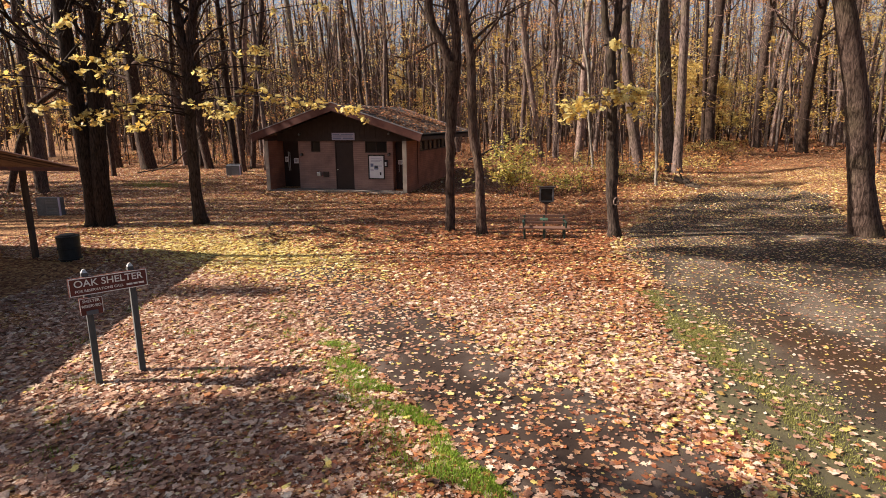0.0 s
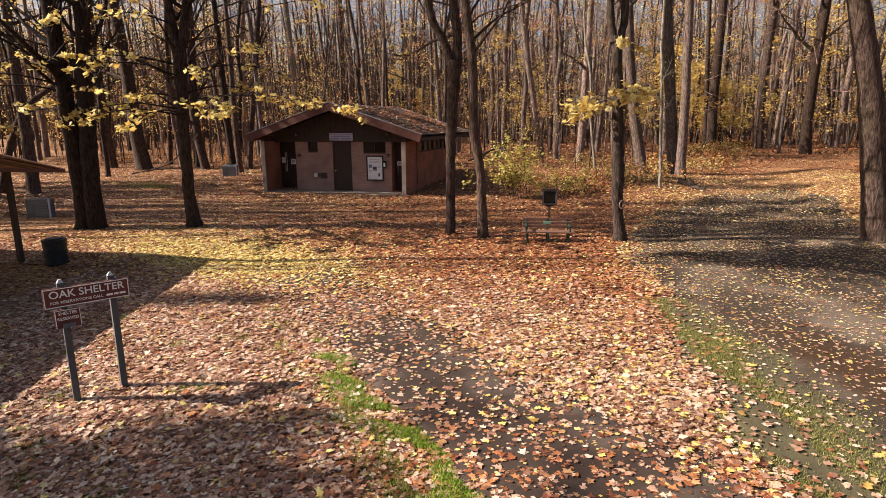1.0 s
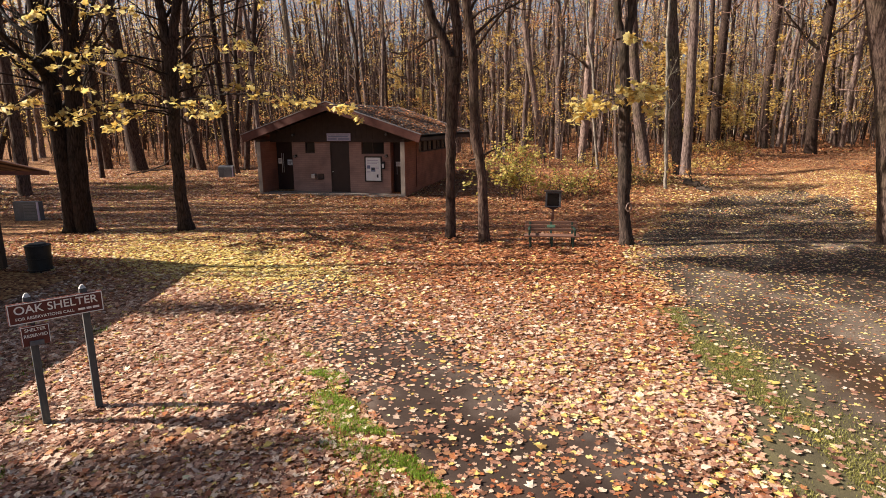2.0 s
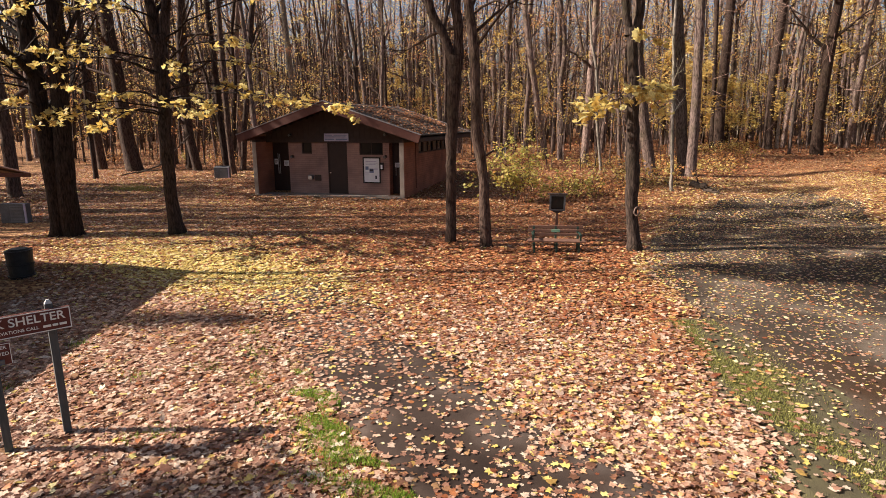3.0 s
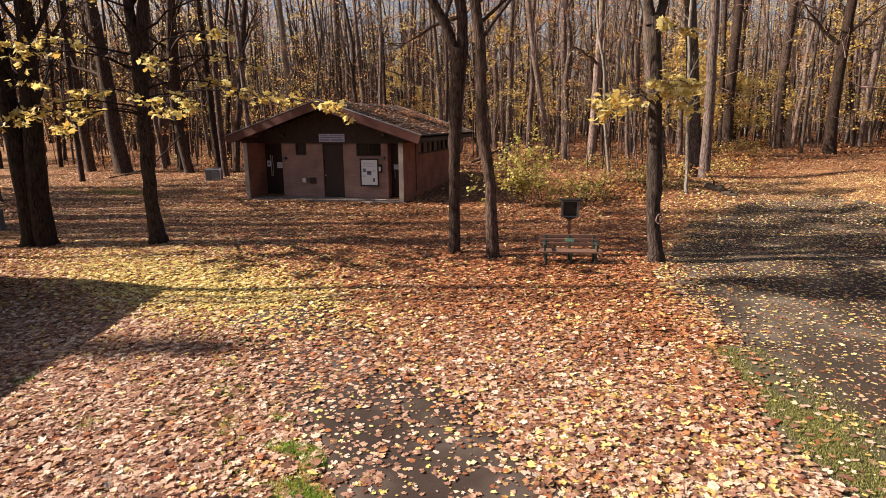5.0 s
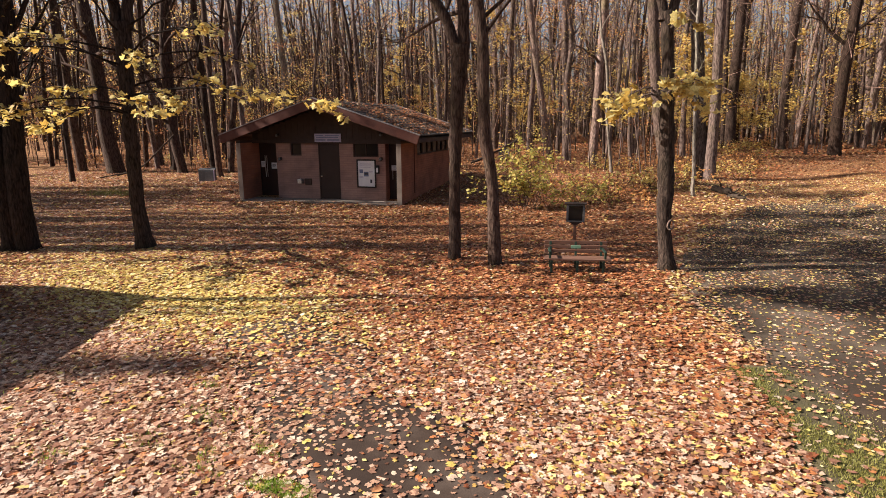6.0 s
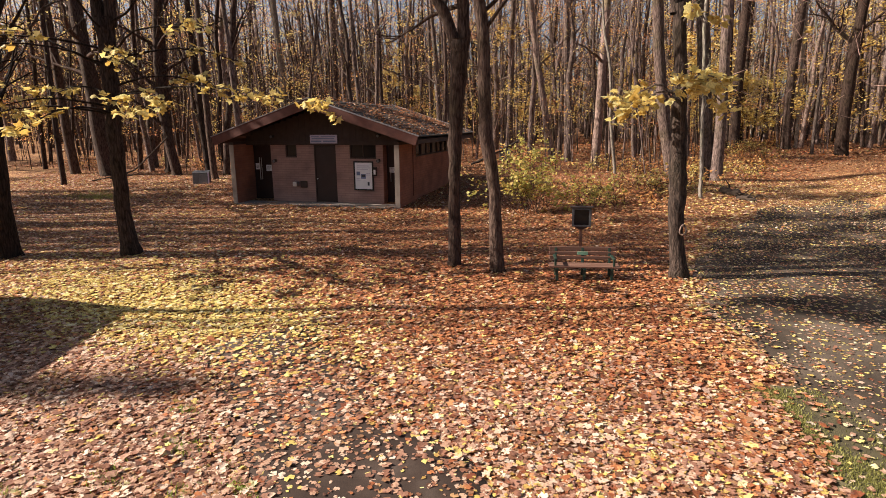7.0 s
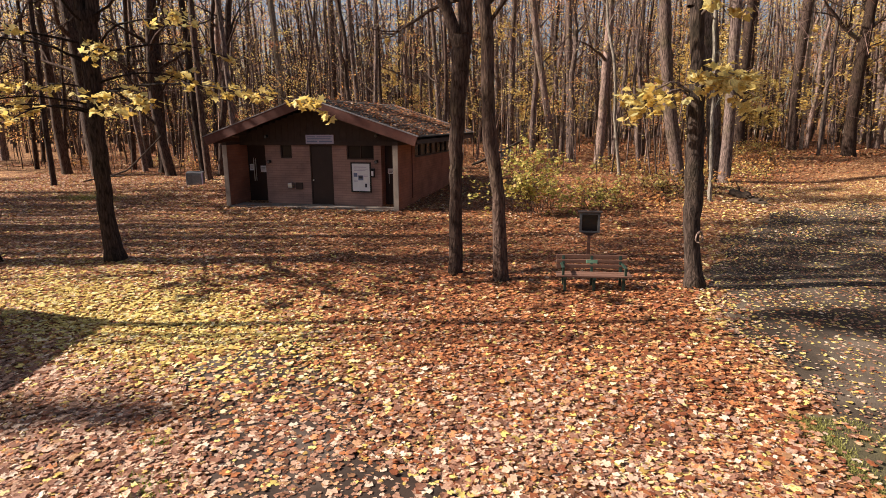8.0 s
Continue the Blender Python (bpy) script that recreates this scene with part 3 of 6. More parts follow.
def plate(name, m, w, h, depth, material, label, category, border=None):
    """A thin board with its back on a wall, upright, facing -y."""
    t = thing(name, m, label, category)
    part("panel", box(-w / 2, w / 2, -depth, 0, -h / 2, h / 2, 0.004), material, t)
    if border:
        bw, bmat = border
        bm = box(-w / 2 - bw, -w / 2, -depth - 0.02, 0, -h / 2 - bw, h / 2 + bw, 0.004)
        box(w / 2, w / 2 + bw, -depth - 0.02, 0, -h / 2 - bw, h / 2 + bw, 0.004, bm)
        box(-w / 2, w / 2, -depth - 0.02, 0, h / 2, h / 2 + bw, 0.004, bm)
        box(-w / 2, w / 2, -depth - 0.02, 0, -h / 2 - bw, -h / 2, 0.004, bm)
        part("rim", bm, bmat, t)
    return t


def bars(t, y, rows, material, name="line_of_print"):
    for x0, x1, z, h in rows:
        part(name, box(x0, x1, y - 0.003, y, z - h / 2, z + h / 2), material, t)


# sign over the door
s = plate("building_sign", pose(-3.5, 0.94, 2.71), 1.26, 0.36, 0.03, SIGN_PALE, "pale grey-blue name board over the door", "sign")
bars(s, -0.031, [(-0.58, -0.2, 0.1, 0.035), (-0.12, 0.55, 0.1, 0.035), (-0.55, 0.5, 0.02, 0.04), (-0.58, -0.1, -0.09, 0.06), (-0.02, 0.56, -0.09, 0.06)], BLUE_INK)
# notice board
s = plate("notice_board", pose(-1.77, 1.05, 1.17), 0.78, 1.12, 0.03, PAPER, "black-framed notice board with white notices", "notice board", (0.055, BLACK_METAL))
bars(s, -0.031, [(-0.12, 0.1, -0.02, 0.2), (0.17, 0.26, -0.33, 0.16), (-0.32, -0.16, 0.1, 0.16)], BLUE_INK, "notice")
bars(s, -0.036, [(-0.09, 0.07, -0.0, 0.09), (0.18, 0.25, -0.33, 0.13)], INK, "picture")
bars(s, -0.031, [(-0.3, 0.25, 0.42, 0.03), (-0.3, 0.3, 0.34, 0.02), (-0.3, 0.2, 0.28, 0.02), (-0.33, -0.15, -0.12, 0.02), (-0.33, -0.15, -0.18, 0.02), (0.12, 0.3, 0.1, 0.02), (0.12, 0.3, 0.04, 0.02)], SIGN_PALE)
# small box beside it
t = thing("wall_phone", pose(-1.24, 1.05, 1.36), "small black wall box with a pale face", "wall box")
part("body", box(-0.08, 0.08, -0.1, 0, -0.18, 0.18, 0.012), BLACK_METAL, t)
part("face", box(-0.045, 0.045, -0.108, -0.101, -0.12, 0.08), PAPER, t, "pale face plate")
# door notices
for x, y, z, w, h in ((-7.12, 1.48, 1.49, 0.2, 0.28), (-6.55, 1.48, 1.42, 0.28, 0.28), (-0.62, 1.48, 1.4, 0.28, 0.22)):
    s = plate("door_notice", pose(x, y, z), w, h, 0.008, PAPER, "white notice stuck on a dark door", "notice")
    bars(s, -0.009, [(-w * 0.35, w * 0.35, 0.05, 0.02), (-w * 0.35, w * 0.3, 0.0, 0.02), (-w * 0.35, w * 0.2, -0.05, 0.02)], INK)


def wall_lamp(x, z, y):
    t = thing("wall_lamp", pose(x, y, z), "small dark wall lamp with a glass lens", "lamp", "wall lamps")
    part("bracket", box(-0.05, 0.05, -0.03, 0, -0.06, 0.06, 0.008), BLACK_METAL, t)
    part("housing", rod((0, -0.02, 0.02), (0, -0.16, -0.02), 0.05, 0.075), BLACK_METAL, t)
    bm = bmesh.new()
    bmesh.ops.create_uvsphere(bm, u_segments=12, v_segments=8, radius=0.06, matrix=Matrix.Translation((0, -0.17, -0.02)) @ Matrix.Diagonal((1, 0.5, 1, 1)))
    part("lens", bm, GREY_PANEL, t, "dull glass lens", True)


wall_lamp(-1.05, 1.82, 1.05)
wall_lamp(-5.93, 1.78, 1.05)
wall_lamp(-5.95, 2.83, 0.98)
wall_lamp(-1.0, 2.86, 0.98)
# drinking fountain
t = thing("drinking_fountain", pose(-4.72, 1.05, 0.78), "wall drinking fountain with steel bowl and dark stain", "drinking fountain")
part("bowl", box(-0.33, -0.12, -0.22, 0, -0.1, 0.1, 0.03), STEEL, t)
part("cover", box(-0.04, 0.28, -0.06, 0, -0.16, 0.12, 0.02), WOOD_DARK, t, "dark cover plate")
part("spout", rod((-0.2, -0.12, 0.1), (-0.2, -0.15, 0.15), 0.012), STEEL, t)


# ---- the picnic shelter at the edge of the view ----
def shelter():
    m = pose(-5.22, -13.34, 0, 0, 0, 4)
    s = thing("picnic_shelter", m, "open timber picnic shelter with a low brown roof", "shelter")
    L, W, ze, zr = 10.0, 9.0, 2.14, 3.0
    for x0, x1, za, zb in ((-W / 2, 0, zr, ze), (-W, -W / 2, ze, zr)):
        ol = [(x0, za), (x1, zb), (x1, zb - 0.07), (x0, za - 0.07)]
        part("roof", prism(ol, -L, 0, "y"), SHINGLE_BROWN, s, "brown shingle roof slope")
        for y in (0.02, -L - 0.06):
            ol = [(x0, za + 0.02), (x1, zb + 0.02), (x1, zb - 0.08), (x0, za - 0.08)]
            part("fascia", prism(ol, y, y + 0.04, "y"), WOOD_RED, s)
    part("fascia", box(0.0, 0.04, -L, 0.02, ze - 0.09, ze + 0.01), WOOD_RED, s)
    gz = float(land(-6.7, -13.6)) - 0.1
    for x in (-1.45, -W + 1.45):
        for y in (-0.4, -3.4, -6.5, -9.6):
            part("post", box(x - 0.065, x + 0.065, y - 0.065, y + 0.065, gz - 0.5, ze + 0.3 - 0.085 * y, 0.01), WOOD_DARK, s)
        part("beam", box(x - 0.07, x + 0.07, -L + 0.3, -0.2, ze + 0.03, ze + 0.16), WOOD_DARK, s)
    # the roof climbs gently along its length
    for ob in s.children:
        if not ob.name.startswith("post"):
            for v in ob.data.vertices:
                v.co.z -= 0.085 * v.co.y


shelter()

# litter bin
t = thing("litter_bin", pose(-5.45, -13.75, float(land(-5.45, -13.75))), "black ribbed steel litter bin beside the shelter", "bin")
bm = bmesh.new()
bmesh.ops.create_cone(bm, cap_ends=True, segments=28, radius1=0.27, radius2=0.3, depth=0.72, matrix=Matrix.Translation((0, 0, 0.36)))
part("drum", bm, BLACK_METAL, t)
for z in (0.06, 0.36, 0.69):
    bm = bmesh.new()
    bmesh.ops.create_cone(bm, cap_ends=True, segments=28, radius1=0.305, radius2=0.312, depth=0.03, matrix=Matrix.Translation((0, 0, z)))
    part("hoop", bm, BLACK_METAL, t)
bm = bmesh.new()
bmesh.ops.create_cone(bm, cap_ends=True, segments=28, radius1=0.28, radius2=0.2, depth=0.06, matrix=Matrix.Translation((0, 0, 0.73)))
part("liner", bm, BLACK_METAL, t)


# ---- the shelter's name sign ----
def name_sign():
    m = pose(1.9, -19.57, 0, 0, 0, 55.6)
    s = thing("shelter_sign", m, "brown-red name board with cream letters on two grey timber posts", "sign")
    for x in (-0.31, 0.33):
        z0 = float(land(1.87, -19.6)) - 0.3
        p = part("post", box(x - 0.045, x + 0.045, -0.045, 0.045, z0, 1.11, 0.006), POST_GREY, s)
        bm = bmesh.new()
        bmesh.ops.create_cone(bm, cap_ends=True, segments=4, radius1=0.06, radius2=0.02, depth=0.05, matrix=Matrix.Translation((x, 0, 1.135)) @ pose(0, 0, 0, 0, 0, 45))
        part("post_tip", bm, POST_TIP, p, "white painted tip")
    b = part("board", box(-0.55, 0.55, -0.09, -0.05, 0.765, 1.055, 0.012), SIGN_RED, s, "brown-red board with a cream rim")
    bm = box(-0.54, 0.54, -0.094, -0.091, 1.036, 1.048)
    box(-0.54, 0.54, -0.094, -0.091, 0.772, 0.784, bm=bm)
    box(-0.542, -0.53, -0.094, -0.091, 0.784, 1.036, bm=bm)
    box(0.53, 0.542, -0.094, -0.091, 0.784, 1.036, bm=bm)
    part("rim", bm, SIGN_WHITE, b)
    lettering("lettering", "OAK SHELTER", 0.152, SIGN_WHITE, b, pose(0, -0.095, 0.955, 90), "cream capital letters")
    lettering("small_lettering", "FOR RESERVATIONS CALL", 0.057, SIGN_WHITE, b, pose(-0.14, -0.095, 0.84, 90))
    bars(b, -0.093, [(0.235, 0.32, 0.84, 0.03), (0.335, 0.395, 0.84, 0.03), (0.41, 0.49, 0.84, 0.03)], SIGN_WHITE, "number_bar")
    r = part("lower_board", box(-0.44, -0.12, -0.085, -0.05, 0.45, 0.73, 0.01), SIGN_RED, s, "small brown-red board")
    bm = box(-0.436, -0.428, -0.09, -0.086, 0.46, 0.72)
    box(-0.132, -0.124, -0.09, -0.086, 0.46, 0.72, bm=bm)
    box(-0.428, -0.132, -0.09, -0.086, 0.712, 0.72, bm=bm)
    part("rim", bm, SIGN_WHITE, r)
    lettering("lettering", "SHELTER", 0.06, SIGN_WHITE, r, pose(-0.28, -0.088, 0.67, 90))
    lettering("lettering", "RESERVED", 0.06, SIGN_WHITE, r, pose(-0.28, -0.088, 0.59, 90))
    part("holder", box(-0.36, -0.2, -0.11, -0.086, 0.455, 0.52, 0.004), GREY_BOX, r, "grey metal card holder")


name_sign()


# ---- bench and the information box behind it ----
def bench():
    z0 = float(land(7.65, -8.3))
    b = thing("park_bench", pose(7.62, -8.22, z0 - 0.1, 0, 0, 9.2), "brown slatted park bench with dark green metal legs", "bench")
    for i, z in enumerate((0.5, 0.605, 0.71)):
        part("back_slat", box(-0.77, 0.77, 0.03 + i * 0.025, 0.065 + i * 0.025, z, z + 0.085, 0.008), SLAT, b)
    for i in range(3):
        part("seat_slat", box(-0.8, 0.8, -0.42 + i * 0.14, -0.3 + i * 0.14, 0.4, 0.44, 0.008), SLAT, b)
    for x in (-0.62, 0.0, 0.62):
        leg = bmesh.new()
        box(x - 0.03, x + 0.03, -0.4, -0.34, -0.05, 0.4, 0.006, leg)
        box(x - 0.03, x + 0.03, -0.04, 0.02, -0.05, 0.4, 0.006, leg)
        box(x - 0.03, x + 0.03, -0.42, 0.05, 0.35, 0.4, 0.006, leg)
        part("leg", leg, GREEN_METAL, b, "dark green metal leg frame")
        bm = box(x - 0.03, x + 0.03, 0.0, 0.03, 0.38, 0.8, 0.006)
        bmesh.ops.rotate(bm, verts=bm.verts[:], cent=(x, 0.01, 0.4), matrix=Matrix.Rotation(radians(-12), 3, "X"))
        part("back_support", bm, GREEN_METAL, b)
    for x in (-0.66, 0.66):
        bm = box(x - 0.03, x + 0.03, -0.4, 0.06, 0.58, 0.62, 0.01)
        box(x - 0.025, x + 0.025, -0.39, -0.34, 0.4, 0.58, 0.006, bm)
        part("armrest", bm, GREEN_METAL, b)
    part("plaque", box(-0.12, 0.12, 0.035, 0.05, 0.61, 0.69, 0.004), PLAQUE, b, "small green plaque")


bench()


def info_box():
    x, y = 7.5, -6.3
    z0 = float(land(x, y))
    t = thing("information_box", pose(x, y, 0, 0, 0, 4), "small dark notice box with a grey rim on a timber post", "notice box")
    part("post", box(-0.04, 0.04, -0.03, 0.05, z0 - 0.3, 0.62, 0.006), SLAT, t)
    bracket = prism([(-0.2, 0.62), (0.2, 0.62), (0.05, 0.54), (-0.05, 0.54)], -0.05, 0.06, "y")
    part("bracket", bracket, WOOD_DARK, t)
    part("case", box(-0.24, 0.24, -0.06, 0.07, 0.62, 1.12, 0.008), BLACK_METAL, t)
    bm = box(-0.25, -0.19, -0.085, -0.061, 0.62, 1.11, 0.004)
    box(0.19, 0.25, -0.085, -0.061, 0.62, 1.11, 0.004, bm)
    box(-0.19, 0.19, -0.085, -0.061, 0.62, 0.66, 0.004, bm)
    box(-0.19, 0.19, -0.085, -0.061, 1.07, 1.11, 0.004, bm)
    part("rim", bm, GREY_BOX, t)
    part("pane", box(-0.19, 0.19, -0.07, -0.062, 0.66, 1.07), GLASS, t)
    part("sheet", box(-0.1, 0.12, -0.0615, -0.0605, 0.72, 1.03), SIGN_PALE, t)
    part("roof", box(-0.3, 0.3, -0.13, 0.12, 1.12, 1.15, 0.008), WOOD_DARK, t)


info_box()


def panel_box(x, y, turn, w, d, h, label, slope=0.0, louvres=0):
    z0 = float(land(x, y))
    t = thing("utility_box", pose(x, y, z0 - 0.03, 0, 0, turn), label, "utility box")
    ol = [(-d / 2, 0), (d / 2, 0), (d / 2, h), (-d / 2, h - slope)]
    part("body", prism(ol, -w / 2, w / 2, "x", 0.01), GREY_BOX, t)
    part("door_panel", box(-w * 0.1, w * 0.42, -d / 2 - 0.012, -d / 2, 0.08, h - slope - 0.08, 0.004), GREY_PANEL, t, "paler door panel")
    part("corner_post", box(w / 2 - 0.05, w / 2 + 0.01, -d / 2 - 0.02, -d / 2 + 0.03, 0.02, h - slope), SIGN_PALE, t, "pale corner strip")
    for k in range(louvres):
        z = 0.14 + k * (h - slope - 0.28) / 4
        part("louvre", box(-w * 0.06, w * 0.38, -d / 2 - 0.026, -d / 2 - 0.012, z - 0.012, z + 0.02), GREY_BOX, t)
    part("plinth", box(-w / 2 - 0.03, w / 2 + 0.03, -d / 2 - 0.03, d / 2 + 0.03, -0.15, 0.02), CONCRETE, t)


panel_box(-12.45, -8.2, 14, 0.98, 0.3, 0.76, "grey metal utility box with a louvred door among leaves", louvres=5)
panel_box(-13.35, 5.6, 12, 0.92, 0.28, 0.78, "grey metal utility box with a sloping lid", 0.1)
panel_box(0.9, 21.7, 10, 0.75, 0.6, 0.85, "grey-green utility box far among the trees")


# ---- trees ----
class Tubes:
    """Collects tapered tubes into one mesh."""

    def __init__(self):
        self.v, self.f, self.n = [], [], 0

    def add(self, pts, radii, sides):
        pts = np.asarray(pts, float)
        k = len(pts)
        tang = np.gradient(pts, axis=0)
        tang /= np.linalg.norm(tang, axis=1, keepdims=True) + 1e-9
        ref = np.array([1.0, 0, 0]) if abs(tang[0][0]) < 0.8 else np.array([0, 1.0, 0])
        u = np.cross(tang, ref)
        u /= np.linalg.norm(u, axis=1, keepdims=True) + 1e-9
        w = np.cross(tang, u)
        ang = np.arange(sides) * 2 * np.pi / sides
        ring = np.cos(ang)[None, :, None] * u[:, None] + np.sin(ang)[None, :, None] * w[:, None]
        self.v.append((pts[:, None] + ring * np.asarray(radii, float)[:, None, None]).reshape(-1, 3))
        i = np.arange(k - 1)[:, None] * sides + np.arange(sides)[None]
        j = np.arange(k - 1)[:, None] * sides + (np.arange(sides)[None] + 1) % sides
        self.f.append((np.stack([i, i + sides, j + sides, j], -1).reshape(-1, 4)) + self.n)
        self.n += k * sides

    def build(self, name, material, parent=None):
        f = np.concatenate(self.f)
        return mesh_from(name, np.concatenate(self.v), f.ravel(), np.arange(len(f)) * 4, [material], parent=parent, smooth=True)


MAPLE = np.array([(0, -0.48), (0.4, -0.36), (0.27, -0.08), (0.52, 0.14), (0.2, 0.18), (0, 0.55), (-0.2, 0.18), (-0.52, 0.14), (-0.27, -0.08), (-0.4, -0.36)])
LOBED = np.array([(0, -0.48), (0.42, -0.3), (0.22, -0.04), (0.5, 0.17), (0, 0.55), (-0.5, 0.17), (-0.22, -0.04), (-0.42, -0.3)])
SIMPLE = np.array([(0, -0.5), (0.4, -0.2), (0.3, 0.2), (0, 0.5), (-0.3, 0.2), (-0.4, -0.2)])
SPARE = np.array([(0, -0.5), (0.42, 0.0), (0, 0.5), (-0.42, 0.0)])


def leaf_mesh(name, centres, sizes, tilt, mats, rng, mat_index=None, parent=None, shape=MAPLE, curl=0.25):
    """Many leaves in one mesh: each a small fan, folded a little, turned its own way."""
    n, k = len(centres), len(shape)
    fan = np.concatenate([[(0, 0)], shape])
    r2 = (fan ** 2).sum(1)
    cur = rng.normal(0, curl, (n, 1))
    fold = rng.normal(0, curl, (n, 1))
    loc = np.empty((n, k + 1, 3))
    loc[..., :2] = fan[None]
    loc[..., 2] = cur * r2[None] * 1.6 + fold * np.abs(fan[:, 0])[None] + rng.normal(0, 0.03, (n, k + 1))
    loc[..., :2] += rng.normal(0, 0.035, (n, k + 1, 2))
    loc[..., 0] *= rng.uniform(0.75, 1.12, (n, 1))
    loc *= np.asarray(sizes)[:, None, None]
    yaw, ax, ay = rng.uniform(0, 2 * np.pi, n), rng.normal(0, tilt, n), rng.normal(0, tilt, n)
    cy, sy, ca, sa, cb, sb = np.cos(yaw), np.sin(yaw), np.cos(ax), np.sin(ax), np.cos(ay), np.sin(ay)
    x, y, z = loc[..., 0], loc[..., 1], loc[..., 2]
    x, y = x * cy[:, None] - y * sy[:, None], x * sy[:, None] + y * cy[:, None]
    y, z = y * ca[:, None] - z * sa[:, None], y * sa[:, None] + z * ca[:, None]
    x, z = x * cb[:, None] + z * sb[:, None], -x * sb[:, None] + z * cb[:, None]
    v = np.stack([x, y, z], -1) + np.asarray(centres)[:, None]
    # two halves folded at the midrib
    v = v[:, 1:]
    h = k // 2
    face = np.array([list(range(h + 1)), [0] + list(range(h, k))])
    per, m = len(face), face.shape[1]
    f = (face[None] + (np.arange(n) * v.shape[1])[:, None, None]).reshape(-1, m)
    mi = None if mat_index is None else np.repeat(mat_index, per)
    return mesh_from(name, v.reshape(-1, 3), f.ravel(), np.arange(len(f)) * m, mats, mi, parent)


def wander(rng, start, way, length, segs, wiggle, rise):
    pts, p, d = [np.array(start, float)], np.array(start, float), np.array(way, float)
    for _ in range(segs):
        d = d + rng.normal(0, wiggle, 3) + np.array([0, 0, rise])
        d /= np.linalg.norm(d)
        p = p + d * length / segs
        pts.append(p)
    return np.array(pts)


def sample(pts, f):
    s = f * (len(pts) - 1)
    i = min(int(s), len(pts) - 2)
    return pts[i] + (pts[i + 1] - pts[i]) * (s - i), pts[i + 1] - pts[i]


def boughs(rng, tubes, axis, r_at, count, low, spread_len, rise, twigs, leaves=None, leaf_per=0, fine=True):
    """Limbs off an axis, each with branches and twigs; leaf places are gathered at the twig ends."""
    for i in range(count):
        f = low + (0.98 - low) * (i + rng.uniform(0, 1)) / count
        p, d = sample(axis, f)
        a = rng.uniform(0, 2 * np.pi)
        ln = spread_len * (1.15 - 0.75 * f) * rng.uniform(0.6, 1.25)
        way = np.array([math.cos(a), math.sin(a), rise * rng.uniform(0.3, 1.5)])
        way /= np.linalg.norm(way)
        limb = wander(rng, p, way, ln, 5, 0.16, 0.06)
        r = r_at(f) * rng.uniform(0.28, 0.5)
        tubes.add(limb, np.linspace(r, r * 0.25, 6), 5)
        for j in range(twigs):
            g = rng.uniform(0.25, 1.0)
            q, e = sample(limb, g)
            w2 = e / np.linalg.norm(e) + rng.normal(0, 0.6, 3) + np.array([0, 0, 0.15])
            w2 /= np.linalg.norm(w2)
            br = wander(rng, q, w2, ln * rng.uniform(0.25, 0.5), 3, 0.2, 0.04)
            tubes.add(br, np.linspace(r * 0.4, r * 0.12, 4), 3)
            for _ in range(2):
                q2, e2 = sample(br, rng.uniform(0.3, 1.0))
                w3 = e2 / np.linalg.norm(e2) + rng.normal(0, 0.7, 3)
                w3 /= np.linalg.norm(w3)
                tw = wander(rng, q2, w3, ln * rng.uniform(0.12, 0.25), 2, 0.2, 0.0)
                if fine:
                    tubes.add(tw, np.linspace(r * 0.16, r * 0.06, 3), 3)
                if leaves is not None and leaf_per:
                    for _ in range(rng.poisson(leaf_per)):
                        leaves.append(tw[-1] + rng.normal(0, 0.14, 3))


def smooth_axis(pts, n):
    """A rounded polyline through a few bends."""
    pts = np.asarray(pts, float)
    t = np.linspace(0, len(pts) - 1, n)
    out = np.stack([np.interp(t, np.arange(len(pts)), pts[:, c]) for c in range(pts.shape[1])], -1)
    for _ in range(2):
        out[1:-1] = (out[:-2] + 2 * out[1:-1] + out[2:]) / 4
    return out


CAM_RIGHT = np.array([0.9638, 0.2664])


